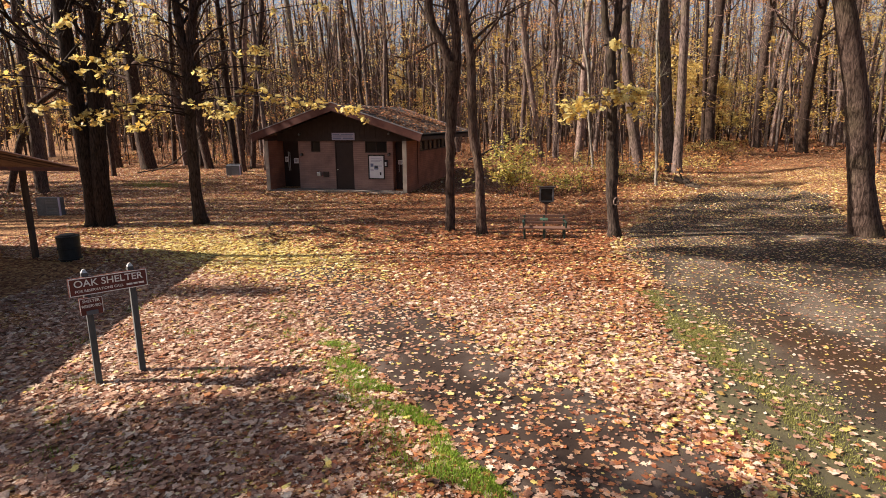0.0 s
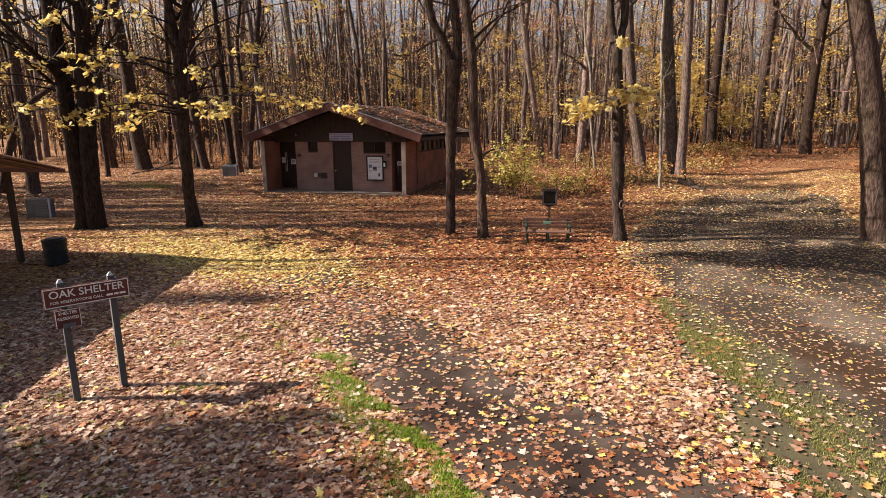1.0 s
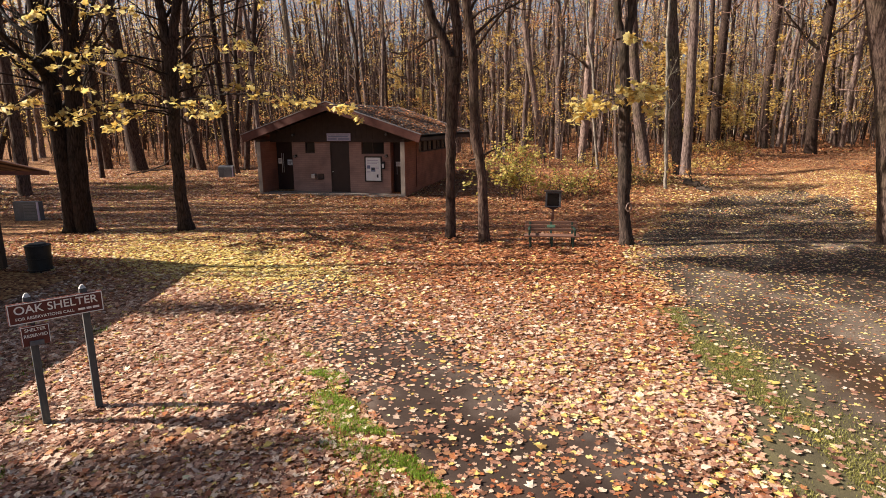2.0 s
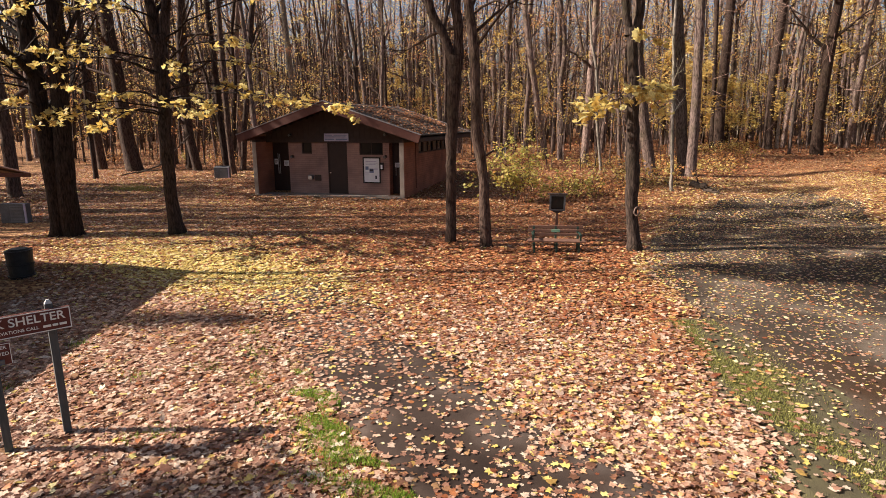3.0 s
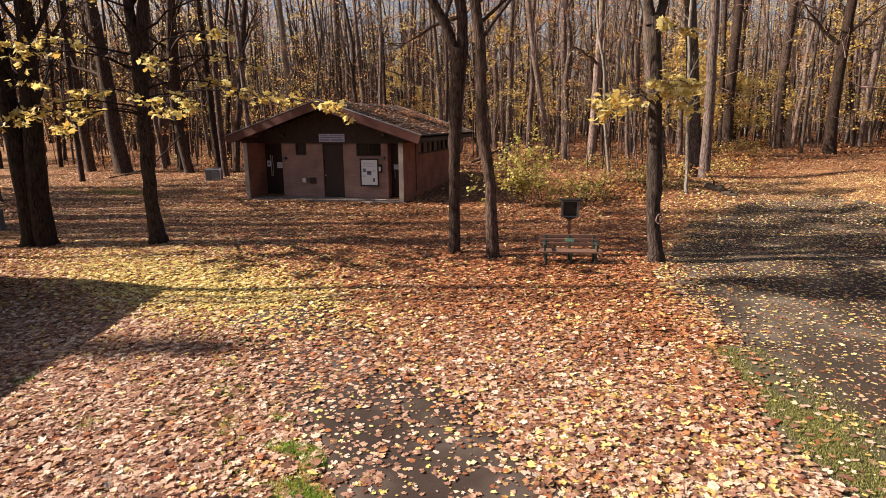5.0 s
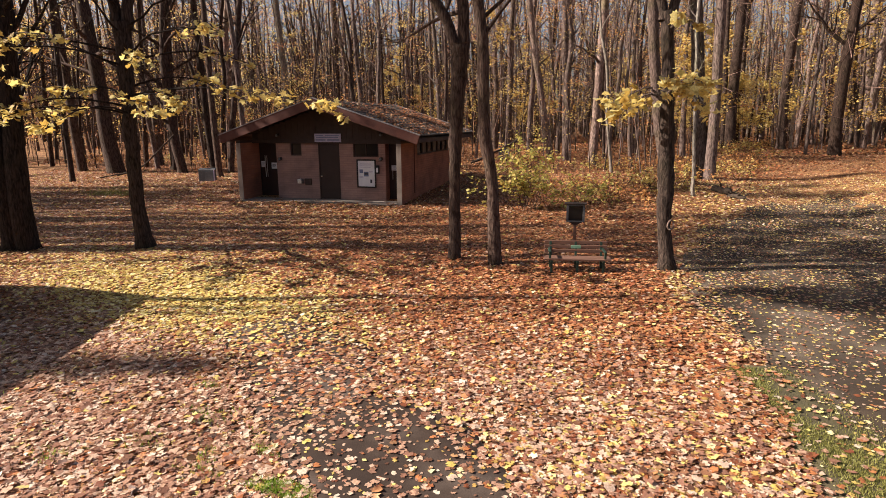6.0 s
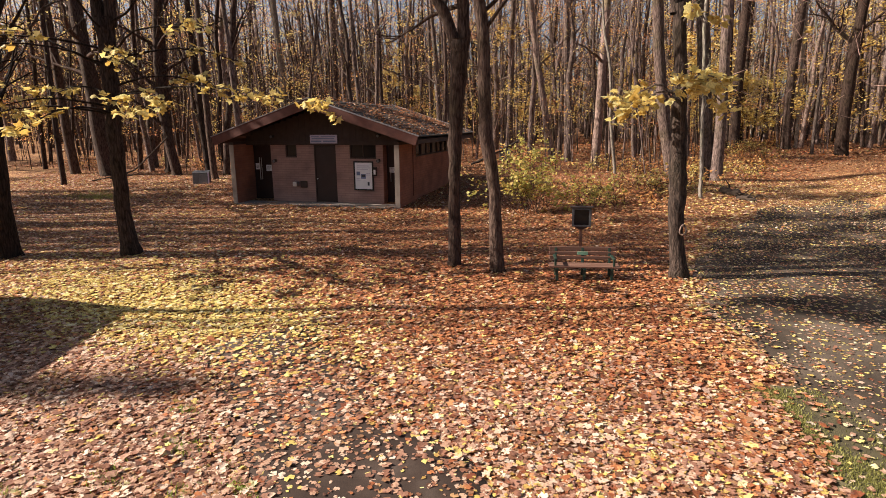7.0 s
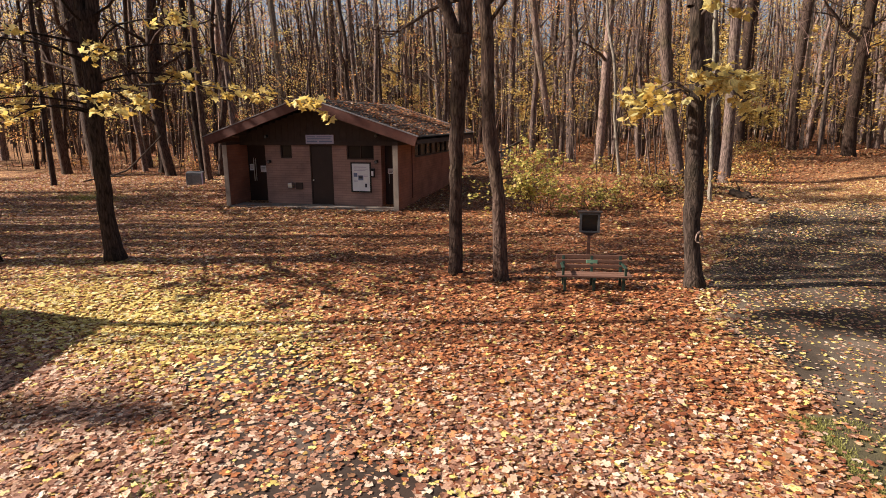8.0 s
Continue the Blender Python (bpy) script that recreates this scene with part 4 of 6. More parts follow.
def grown_tree(name, label, base, bends, barkmat, seed, top=17.0, limbs=12, low=0.5, reach=4.0, forks=(), sprays=(), leaf_per=0.0, leafmat=None, group="", sides=14, twigs=5, leaf_size=(0.07, 0.12), fine=True):
    """A single tree: bends are (sideways, height, radius); above the last one it grows on to the top."""
    rng = np.random.default_rng(seed)
    t = thing(name, pose(*base), label, "tree", group)
    tubes, limbs_t, leaves = Tubes(), Tubes(), []

    def lift(seq):
        return [(s * CAM_RIGHT[0], s * CAM_RIGHT[1], h, r) for s, h, r in seq]

    main = lift(bends)
    axes = []
    if not forks:
        s0, h0, r0 = bends[-1]
        s1, h1, _ = bends[-2]
        k = (s0 - s1) / max(h0 - h1, 0.3)
        for f in (0.35, 0.7, 1.0):
            h = h0 + (top - h0) * f
            main += lift([(s0 + k * (h - h0) * 0.5 + rng.normal(0, 0.12), h, max(r0 * (1 - f) ** 0.7, 0.02))])
        axes.append(main)
    else:
        axes.append(main)
        for fk in forks:
            s0, h0, r0 = fk[-1]
            k = (s0 - fk[0][0]) / max(h0 - fk[0][1], 0.3)
            seq = lift(fk)
            for f in (0.4, 0.7, 1.0):
                h = h0 + (top - h0) * f
                seq += lift([(s0 + k * (h - h0) * 0.45 + rng.normal(0, 0.12), h, max(r0 * (1 - f) ** 0.7, 0.02))])
            axes.append(seq)
    flare = []
    s0, h0, r0 = bends[0]
    for h, m in ((-0.4, 1.35), (0.0, 1.16), (0.12, 1.06), (0.3, 1.0)):
        flare += lift([(s0 + (bends[1][0] - s0) * max(h, 0) / max(bends[1][1], 0.1), h, r0 * m if h < 0.25 else np.interp(h, [0, bends[1][1]], [r0, bends[1][2]]))])
    for n, ax in enumerate(axes):
        body = smooth_axis(ax[1:] if n == 0 else ax, 22)
        if n == 0:
            body = np.concatenate([np.array(flare), body[body[:, 2] > 0.45]])
        body[:, :2] += rng.normal(0, 0.012, (len(body), 2))
        tubes.add(body[:, :3], body[:, 3] * rng.uniform(0.95, 1.05, len(body)), sides)
        if n > 0 or not forks:
            hh = body[:, 2]
            boughs(rng, limbs_t, body[:, :3], lambda f, b=body: b[min(int(f * (len(b) - 1)), len(b) - 1), 3], max(4, limbs // max(1, len(forks))), low if not forks else 0.15, reach, 0.8, twigs, leaves, leaf_per, fine)
    big = []
    for az, ln, z_from, z_to, count in sprays:
        a = radians(az)
        # a low bough with flat sprays of broad leaves along its outer part
        s_at = np.interp(z_from, [b[1] for b in bends], [b[0] for b in bends])
        p0 = np.array([s_at * CAM_RIGHT[0], s_at * CAM_RIGHT[1], z_from])
        p1 = np.array([math.cos(a) * ln, math.sin(a) * ln, z_to - z_from])
        f = np.linspace(0, 1, 9)
        bow = p0 + f[:, None] * p1 + np.stack([rng.normal(0, 0.06, 9), rng.normal(0, 0.06, 9), 0.35 * np.sin(f * np.pi)], -1)
        limbs_t.add(bow, np.linspace(0.035, 0.008, 9), 5)
        for _ in range(max(3, count // 7)):
            g = rng.uniform(0.45, 1.0)
            q, e = sample(bow, g)
            w = np.array([e[0], e[1], 0]) / (np.linalg.norm(e) + 1e-6) + rng.normal(0, 0.7, 3) * (1, 1, 0.25)
            w /= np.linalg.norm(w)
            tw = wander(rng, q, w, rng.uniform(0.3, 0.8), 3, 0.12, -0.03)
            limbs_t.add(tw, np.linspace(0.008, 0.003, 4), 3)
            for _ in range(7):
                big.append(sample(tw, rng.uniform(0.2, 1.0))[0] + rng.normal(0, 1, 3) * (0.09, 0.09, 0.05) - (0, 0, 0.05))
    tubes.build("trunk", barkmat, t)
    if limbs_t.n:
        tagged(limbs_t.build("branching", barkmat, t), kind="stuff")
    if leaves or big:
        allp = np.array(leaves + big)
        sz = np.concatenate([rng.uniform(*leaf_size, len(leaves)), rng.uniform(0.14, 0.24, len(big))])
        leaf_mesh("crown", allp, sz, 0.55, [leafmat or LEAF_YELLOW], rng, parent=t, shape=MAPLE if big else SPARE)
    return t


HEROES = [
    ("maple_tree", "tall dark-barked maple, one of a joined pair", (-8.75, -9.6), [(-0.08, 0, 0.31), (0.0, 1.5, 0.295), (-0.08, 3.35, 0.275), (-0.14, 5.5, 0.25), (-0.25, 8.0, 0.24)], BARK_BLACK, dict(top=19, limbs=22, low=0.3, sprays=[(-60, 4.5, 4.2, 3.9, 42), (-20, 4.0, 4.6, 4.4, 42), (-100, 4, 5, 4.8, 35), (-45, 3.5, 6.5, 6.6, 35), (200, 4.5, 5.5, 7.5, 14), (150, 4, 4.6, 6.0, 14), (-30, 4.8, 6.8, 8.2, 14), (-80, 3.2, 5.6, 5.2, 28), (-130, 3.4, 4.8, 4.4, 28), (170, 4.2, 4.2, 3.4, 28), (-150, 3.8, 6.2, 6.4, 28), (-10, 3.0, 5.4, 5.9, 21)], leaf_per=1.0)),
    ("maple_tree", "tall dark-barked maple leaning against its twin", (-8.4, -9.5), [(0.02, 0, 0.31), (0.0, 1.5, 0.3), (0.17, 4.1, 0.275), (0.36, 6.1, 0.235), (0.49, 8.0, 0.23)], BARK_BLACK, dict(top=19, limbs=24, leaf_per=2.2, low=0.34)),
    ("maple_tree", "dark forked maple with low sprays of yellow leaves", (-4.98, -8.55), [(0, 0, 0.27), (-0.1, 1.2, 0.2), (-0.06, 3.6, 0.19), (0.05, 5.6, 0.215), (0.06, 6.4, 0.24)], BARK_BLACK,
     dict(top=17, limbs=16, forks=[[(-0.06, 6.2, 0.15), (-0.1, 7.1, 0.14), (-0.16, 7.9, 0.13)], [(0.17, 6.2, 0.16), (0.33, 7.1, 0.145), (0.47, 7.9, 0.135)]],
          sprays=[(-15, 7.6, 4.4, 3.9, 112), (-40, 4.3, 4.0, 3.75, 56), (-25, 3.6, 4.2, 3.9, 42), (-75, 3.6, 3.9, 3.5, 56), (-120, 3.4, 3.9, 3.6, 56), (-160, 3.6, 4.1, 3.9, 49), (170, 3.0, 4.4, 4.3, 35), (10, 3.0, 4.6, 4.5, 42), (-95, 4.2, 5.2, 5.1, 42), (-10, 3.6, 5.5, 5.9, 35), (-5, 5.5, 6.2, 7.3, 14), (190, 5, 5.0, 6.8, 14), (-70, 4.2, 6.0, 7.0, 28), (-140, 4.4, 5.6, 5.4, 35), (-40, 3.4, 5.0, 5.0, 35), (15, 3.8, 5.3, 5.2, 28), (-100, 3.0, 6.8, 6.6, 28)], leaf_per=1.0)),
    ("young_maple_tree", "slim forked maple with dark bark", (4.4, -7.85), [(0.03, 0, 0.17), (0.02, 1.6, 0.143), (0.04, 3.3, 0.16), (0.14, 5.0, 0.215), (0.17, 5.6, 0.225)], BARK_DARK,
     dict(top=15, limbs=14, forks=[[(0.07, 5.35, 0.135), (-0.16, 6.1, 0.133), (-0.52, 6.6, 0.124), (-0.66, 7.4, 0.12)], [(0.26, 5.4, 0.15), (0.25, 6.3, 0.143), (0.1, 7.3, 0.13)]], leaf_per=0.1)),
    ("young_maple_tree", "slim maple with an elbow low in its trunk", (5.56, -8.2), [(0.03, 0, 0.18), (-0.04, 1.6, 0.138), (-0.1, 2.5, 0.147), (-0.31, 3.15, 0.156), (-0.33, 5.1, 0.138), (-0.43, 6.3, 0.129), (-0.6, 7.2, 0.129)], BARK_DARK, dict(top=15, limbs=14, leaf_per=0.1)),
    ("maple_tree", "forked maple with a swollen burl and yellow leaf spray", (9.8, -7.8), [(0, 0, 0.21), (-0.13, 1.1, 0.158), (-0.16, 2.0, 0.2), (-0.2, 2.5, 0.19), (-0.28, 3.9, 0.165), (-0.38, 5.4, 0.13), (-0.42, 6.0, 0.175)], BARK_MID,
     dict(top=15, limbs=14, forks=[[(-0.5, 5.8, 0.106), (-0.61, 6.5, 0.105), (-0.75, 7.2, 0.097)], [(-0.33, 5.8, 0.115), (-0.24, 6.5, 0.115), (-0.26, 7.2, 0.106)]],
          sprays=[(-75, 1.9, 4.1, 3.9, 63), (-140, 1.4, 4.0, 3.65, 63), (-20, 0.9, 4.2, 4.2, 49), (-165, 1.2, 4.1, 3.9, 49), (-100, 1.3, 4.2, 4.1, 49), (-60, 1.0, 5.5, 5.4, 21)], leaf_per=0.12)),
    ("oak_tree", "massive furrowed oak beside the track", (17.4, -6.0), [(0, 0, 0.46), (-0.36, 1.6, 0.36), (-0.78, 3.8, 0.33), (-1.2, 5.4, 0.3), (-1.71, 7.0, 0.26)], BARK_DARK, dict(top=20, limbs=16, low=0.55, reach=6, leaf_per=0.2)),
    ("oak_tree", "broad dark tree leaning over the clearing's edge", (-22.3, 8.3), [(0, 0, 0.53), (-0.26, 2, 0.45), (-0.44, 6.6, 0.41), (-0.8, 10.3, 0.37)], BARK_DARK, dict(top=20, limbs=20, low=0.28, reach=5, leaf_per=1.0, leaf_size=(0.1, 0.17))),
    ("ash_tree", "dark slender tree at the clearing's edge", (-17.6, 8.8), [(0, 0, 0.3), (-0.3, 1.9, 0.28), (-0.56, 4.6, 0.24), (-0.47, 7.6, 0.22)], BARK_DARK, dict(top=18, limbs=22, low=0.22, leaf_per=1.2, leaf_size=(0.1, 0.17))),
    ("beech_tree", "grey smooth-barked tree behind the bush", (11.4, 9.4), [(0.05, 0, 0.33), (-0.54, 2.9, 0.3), (-1.03, 5.7, 0.266), (-1.38, 9.6, 0.25)], BARK_GREY, dict(top=19, limbs=12, leaf_per=0.15)),
    ("birch_tree", "thin pale-barked sapling beside the track", (11.95, 3.6), [(-0.04, 0, 0.08), (-0.06, 1.0, 0.075), (-0.17, 2.2, 0.07), (-0.22, 3.8, 0.068), (-0.4, 5.6, 0.065), (-0.47, 8.4, 0.06)], BARK_PALE, dict(top=12, limbs=10, low=0.3, reach=1.8, leaf_per=0.1)),
    ("beech_tree", "pale grey tall trunk beside the track", (13.5, 9.6), [(0, 0, 0.3), (0, 2.4, 0.263), (-0.11, 6.1, 0.247), (-0.22, 9.0, 0.23)], BARK_GREY, dict(top=19, limbs=12, leaf_per=0.2)),
    ("ash_tree", "tall straight dark trunk deep in the wood", (19.0, 34.0), [(0, 0, 0.46), (-0.15, 4.2, 0.42), (-0.1, 9.8, 0.38), (0.0, 13, 0.36)], BARK_DARK, dict(top=23, limbs=10, low=0.6, leaf_per=0.2)),
    ("ash_tree", "thin dark trunk deep in the wood", (18.55, 34.6), [(0, 0, 0.23), (-0.19, 4.2, 0.2), (-0.78, 13.8, 0.19)], BARK_DARK, dict(top=20, limbs=8, low=0.6, leaf_per=0.2)),
    ("oak_tree", "leaning grey trunk beyond the track", (23.2, 34.6), [(0, 0, 0.42), (-0.14, 4.2, 0.36), (-0.1, 8.9, 0.38), (0.1, 12.6, 0.34)], BARK_DARK, dict(top=22, limbs=12, low=0.4, leaf_per=0.7)),
    ("oak_tree", "dark leaning tree at the end of the track", (25.2, 28.0), [(0, 0, 0.46), (-0.15, 2.7, 0.376), (-0.09, 6.6, 0.4), (0.15, 10.5, 0.33)], BARK_DARK, dict(top=20, limbs=14, low=0.3, reach=5, leaf_per=1.0)),
    ("ash_tree", "straight grey trunk behind the bush", (5.3, 25), [(0, 0, 0.22), (-0.19, 5.7, 0.22), (-0.46, 12.4, 0.2)], BARK_GREY, dict(top=20, limbs=9, leaf_per=0.15)),
    ("ash_tree", "slanting grey trunk behind the bush", (4.5, 21.3), [(0, 0, 0.25), (-0.64, 3.5, 0.23), (-1.56, 8.6, 0.23), (-1.98, 11.9, 0.22)], BARK_GREY, dict(top=19, limbs=10, leaf_per=0.15)),
    ("ash_tree", "dark straight trunk far behind the building", (-20.5, 38), [(0.1, 0, 0.34), (0.1, 6.5, 0.34), (0.15, 15, 0.3)], BARK_DARK, dict(top=23, limbs=10, low=0.55, leaf_per=0.2)),
    ("beech_tree", "pale slanting trunk far behind the building", (-22.5, 30.8), [(0, 0, 0.31), (-0.04, 6.6, 0.3), (-0.35, 12.2, 0.278), (-0.58, 15, 0.27)], BARK_PALE, dict(top=20, limbs=10, low=0.5, leaf_per=0.15)),
    ("ash_tree", "dark curved tree bowing over the shelter roof", (-21.1, -3.1), [(0, 0, 0.18), (0.73, 2.1, 0.165), (1.5, 3.9, 0.15), (2.5, 4.85, 0.135), (4.1, 5.75, 0.12)], BARK_DARK, dict(top=8.5, limbs=10, reach=2.5, leaf_per=0.6)),
    ("ash_tree", "slender dark tree beside the building", (-14.0, 7.6), [(0, 0, 0.2), (-0.1, 3, 0.18), (-0.1, 8, 0.17)], BARK_DARK, dict(top=17, limbs=9, leaf_per=0.25)),
    ("ash_tree", "slender grey tree beside the building", (-12.9, 8.6), [(0, 0, 0.16), (0.05, 3, 0.15), (-0.1, 8, 0.14)], BARK_GREY, dict(top=16, limbs=9, leaf_per=0.25)),
    ("ash_tree", "dark straight tree near the building's corner", (-16.6, 10.6), [(0, 0, 0.24), (-0.2, 3, 0.22), (-0.3, 8, 0.2)], BARK_DARK, dict(top=18, limbs=9, leaf_per=0.25)),
    ("ash_tree", "dark straight tree among the leaves", (-25.3, 8.6), [(0, 0, 0.3), (-0.2, 3, 0.27), (-0.3, 8, 0.24)], BARK_DARK, dict(top=18, limbs=10, leaf_per=0.3)),
    ("beech_tree", "grey-brown trunk crossing its pale neighbour at the foot", (13.2, 9.9), [(0, 0, 0.33), (-0.3, 2.4, 0.31), (-0.75, 6.1, 0.3), (-1.05, 9.0, 0.28)], BARK_MID, dict(top=19, limbs=12, leaf_per=0.3)),
    ("beech_tree", "pale trunk far down the track", (32.8, 42.9), [(0, 0, 0.42), (-0.4, 4, 0.36), (-0.8, 9, 0.33), (-1.05, 13.3, 0.3)], BARK_GREY, dict(top=21, limbs=12, low=0.4, leaf_per=0.8)),
    ("ash_tree", "slim leaning trunk where the track enters the wood", (23.4, 28.5), [(0, 0, 0.13), (0.0, 4, 0.12), (0.1, 8, 0.115), (0.25, 11.4, 0.1)], BARK_MID, dict(top=16, limbs=9, low=0.35, leaf_per=0.9)),
    ("birch_tree", "slim pale trunk among darker ones", (24.2, 35.4), [(0, 0, 0.15), (-0.1, 4, 0.135), (-0.3, 8, 0.125), (-0.45, 12.5, 0.11)], BARK_PALE, dict(top=17, limbs=9, low=0.4, leaf_per=0.6)),
    ("ash_tree", "dark straight trunk behind a leaning one", (-19.2, 10.1), [(0, 0, 0.31), (0.1, 3, 0.29), (0.25, 7, 0.27), (0.38, 10.9, 0.25)], BARK_DARK, dict(top=19, limbs=14, low=0.3, leaf_per=0.6, leaf_size=(0.1, 0.17))),
    ("ash_tree", "slim dark trunk at the wood's edge", (-21.2, 4.0), [(0, 0, 0.15), (0.0, 3, 0.14), (0.1, 7, 0.13), (0.19, 10.1, 0.12)], BARK_DARK, dict(top=16, limbs=12, low=0.3, leaf_per=0.6)),
    ("ash_tree", "dark tree leaning towards the building", (-14.5, 9.4), [(0, 0, 0.2), (0.35, 3, 0.19), (0.9, 7, 0.18), (1.39, 10.4, 0.16)], BARK_DARK, dict(top=17, limbs=12, low=0.3, leaf_per=0.7, leaf_size=(0.1, 0.17))),
    ("ash_tree", "grey tree on the far side of the track", (25.4, 14.2), [(0, 0, 0.1), (-0.35, 3, 0.09), (-0.6, 8, 0.085)], BARK_GREY, dict(top=16, limbs=9, leaf_per=0.3)),
]
for i, (nm, lab, (hx, hy), bends, bm_, kw) in enumerate(HEROES):
    grown_tree(nm, lab, (hx, hy, float(land(hx, hy))), bends, bm_, 100 + i, **kw)

# unseen trees added on the shelter side so that their crowns shade the clearing
# each: place, height, where the crown begins, its reach, how thick with leaves
SHADERS = [(-34, -23.8, 25, 0.9, 0.8, 2), (-14, -15.6, 25, 0.74, 1.5, 9), (-17, -16.9, 26, 0.76, 1.5, 10), (-18.5, -16.8, 27, 0.76, 1.5, 11), (-22, -14.4, 28, 0.78, 2.2, 5), (-21, -18.2, 30, 0.8, 3.2, 9), (-26, -19.4, 33, 0.82, 3.0, 9),
           (-24, -10.3, 27, 0.6, 4, 3.5), (-28, -4.5, 28, 0.6, 4, 3.5), (-22.5, -4.8, 19, 0.5, 4, 3.5), (-31, -12.2, 28, 0.6, 4, 3.5), (-33, -12, 20, 0.45, 5, 3.5), (-12, -24.7, 11.3, 0.42, 2.9, 4), (-7, -24.0, 7.8, 0.42, 2.5, 4), (-17, -26.1, 15.5, 0.5, 2.9, 5), (-9, -27.3, 10.5, 0.4, 3.2, 6), (-9.5, -26.0, 15.5, 0.6, 2.3, 7), (-13, -27.2, 17.5, 0.62, 2.2, 6), (-20, -30.5, 17, 0.45, 3.5, 6),
           (-20, -12.6, 25, 0.72, 3.2, 6), (-24, -11.4, 29, 0.77, 2.2, 7), (-24, -8.6, 29, 0.77, 2.2, 8), (-22, -3.8, 28, 0.77, 2.4, 8), (-25, -2.4, 29, 0.77, 2.4, 8), (-34, -6, 19, 0.45, 5, 3.5), (-41, -9, 21, 0.45, 5, 3.5), (-19, -3, 17, 0.4, 4.5, 3.5), (-30, -1, 19, 0.4, 5, 3.5)]
for i, (hx, hy, top, low, reach, thick) in enumerate(SHADERS):
    grown_tree("oak_tree", "unseen leafy tree added to shade the clearing", (hx, hy, float(land(hx, hy))), [(0, 0, 0.33), (0.1, 3, 0.28), (0, 7, 0.24)] if low < 0.7 else [(0, 0, 0.12), (0.1, 3, 0.1), (0, 7, 0.085)], BARK_DARK, 300 + i, top=top, limbs=24, low=low, reach=reach, leaf_per=float(thick), fine=False, leaf_size=(0.15, 0.24), leafmat=LEAF_AMBER)


# ---- the wood: repeated trees ----
def wood_edge(x):
    return np.interp(x, [-60, -26, -14, -9, 3, 10, 14, 15, 23, 24.5, 27, 30, 60], [6, 10, 9.5, 13, 15, 11, 14, 33, 38, 30, 16, 4, -12])


def clear_of(x, y):
    """True where a tree may stand."""
    if abs(x - road_mid(y)) < road_half(y) + 1.2:
        return False
    if -9.5 < x < 2.2 and -14 < y < 11.5:
        return False
    return y > wood_edge(x)


rng = np.random.default_rng(7)
KINDS = []
for k in range(8):
    r0 = [0.14, 0.2, 0.26, 0.11, 0.17, 0.3, 0.09, 0.22][k]
    top = [17, 20, 22, 15, 19, 21, 13, 18][k]
    crook = [0.16, -0.3, 0.1, 0.34, -0.22, 0.18, -0.4, 0.26][k]
    lean = [0.04, -0.05, 0.02, 0.09, -0.08, 0.01, 0.06, -0.1][k]
    KINDS.append(grown_tree("woodland_tree", "tall bare autumn tree with a few yellow leaves", (0, 0, 0), [(0, 0, r0), (lean * 3, 3, r0 * 0.88), (lean * 5.5 + crook, 5.5, r0 * 0.82), (lean * 8 - crook * 0.5, 8, r0 * 0.75), (lean * 11 + crook * 1.6, 11, r0 * 0.62)], [BARK_DARK, BARK_GREY, BARK_GREY, BARK_GREY, BARK_DARK, BARK_GREY, BARK_PALE, BARK_GREY][k], 500 + k, top=top, limbs=11, low=0.3, reach=3.8, leaf_per=2.0, sides=8, twigs=2, fine=False, leafmat=LEAF_YELLOW if k % 2 else LEAF_AMBER, group="trees of the wood"))
spots = []
tries = 0
while len(spots) < 310 and tries < 40000:
    tries += 1
    y = rng.uniform(-6, 70)
    x = 8 + (y + 26) * rng.uniform(-1.3, 0.75)
    if not clear_of(x, y):
        continue
    gap = 1.5 if y < 40 else 1.8
    if any((x - a) ** 2 + (y - b) ** 2 < gap * gap for a, b in spots):
        continue
    if any((x - h[2][0]) ** 2 + (y - h[2][1]) ** 2 < 1.6 for h in HEROES):
        continue
    spots.append((x, y))
for i, (x, y) in enumerate(spots):
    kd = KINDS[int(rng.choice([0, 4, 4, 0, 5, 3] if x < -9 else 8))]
    mtx = pose(x, y, float(land(x, y)) - 0.05, rng.normal(0, 2.6), rng.normal(0, 2.6), rng.uniform(0, 360))
    if i < 8:
        KINDS[i].matrix_basis = mtx
    else:
        copy_thing(kd, mtx @ Matrix.Scale(rng.uniform(0.6, 1.2), 4))

# unseen bare trees added on the sunny side to throw long bars of shade
bare_tree = grown_tree("woodland_tree", "unseen tall leafless tree added sunward to throw bars of shade", (0, 0, 0), [(0, 0, 0.24), (0.05, 3, 0.2), (0.1, 8, 0.17), (-0.05, 12, 0.13)], BARK_DARK, 520, top=23, limbs=9, low=0.35, reach=3.2, sides=8, twigs=2, fine=False, group="trees of the wood")
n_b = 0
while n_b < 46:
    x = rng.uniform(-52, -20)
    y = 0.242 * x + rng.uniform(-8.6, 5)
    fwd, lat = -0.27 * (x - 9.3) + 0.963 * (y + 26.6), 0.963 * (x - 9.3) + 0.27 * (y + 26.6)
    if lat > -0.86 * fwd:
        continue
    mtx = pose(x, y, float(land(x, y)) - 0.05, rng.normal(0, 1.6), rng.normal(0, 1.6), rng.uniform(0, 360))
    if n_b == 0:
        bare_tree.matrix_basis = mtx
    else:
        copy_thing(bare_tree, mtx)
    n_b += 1


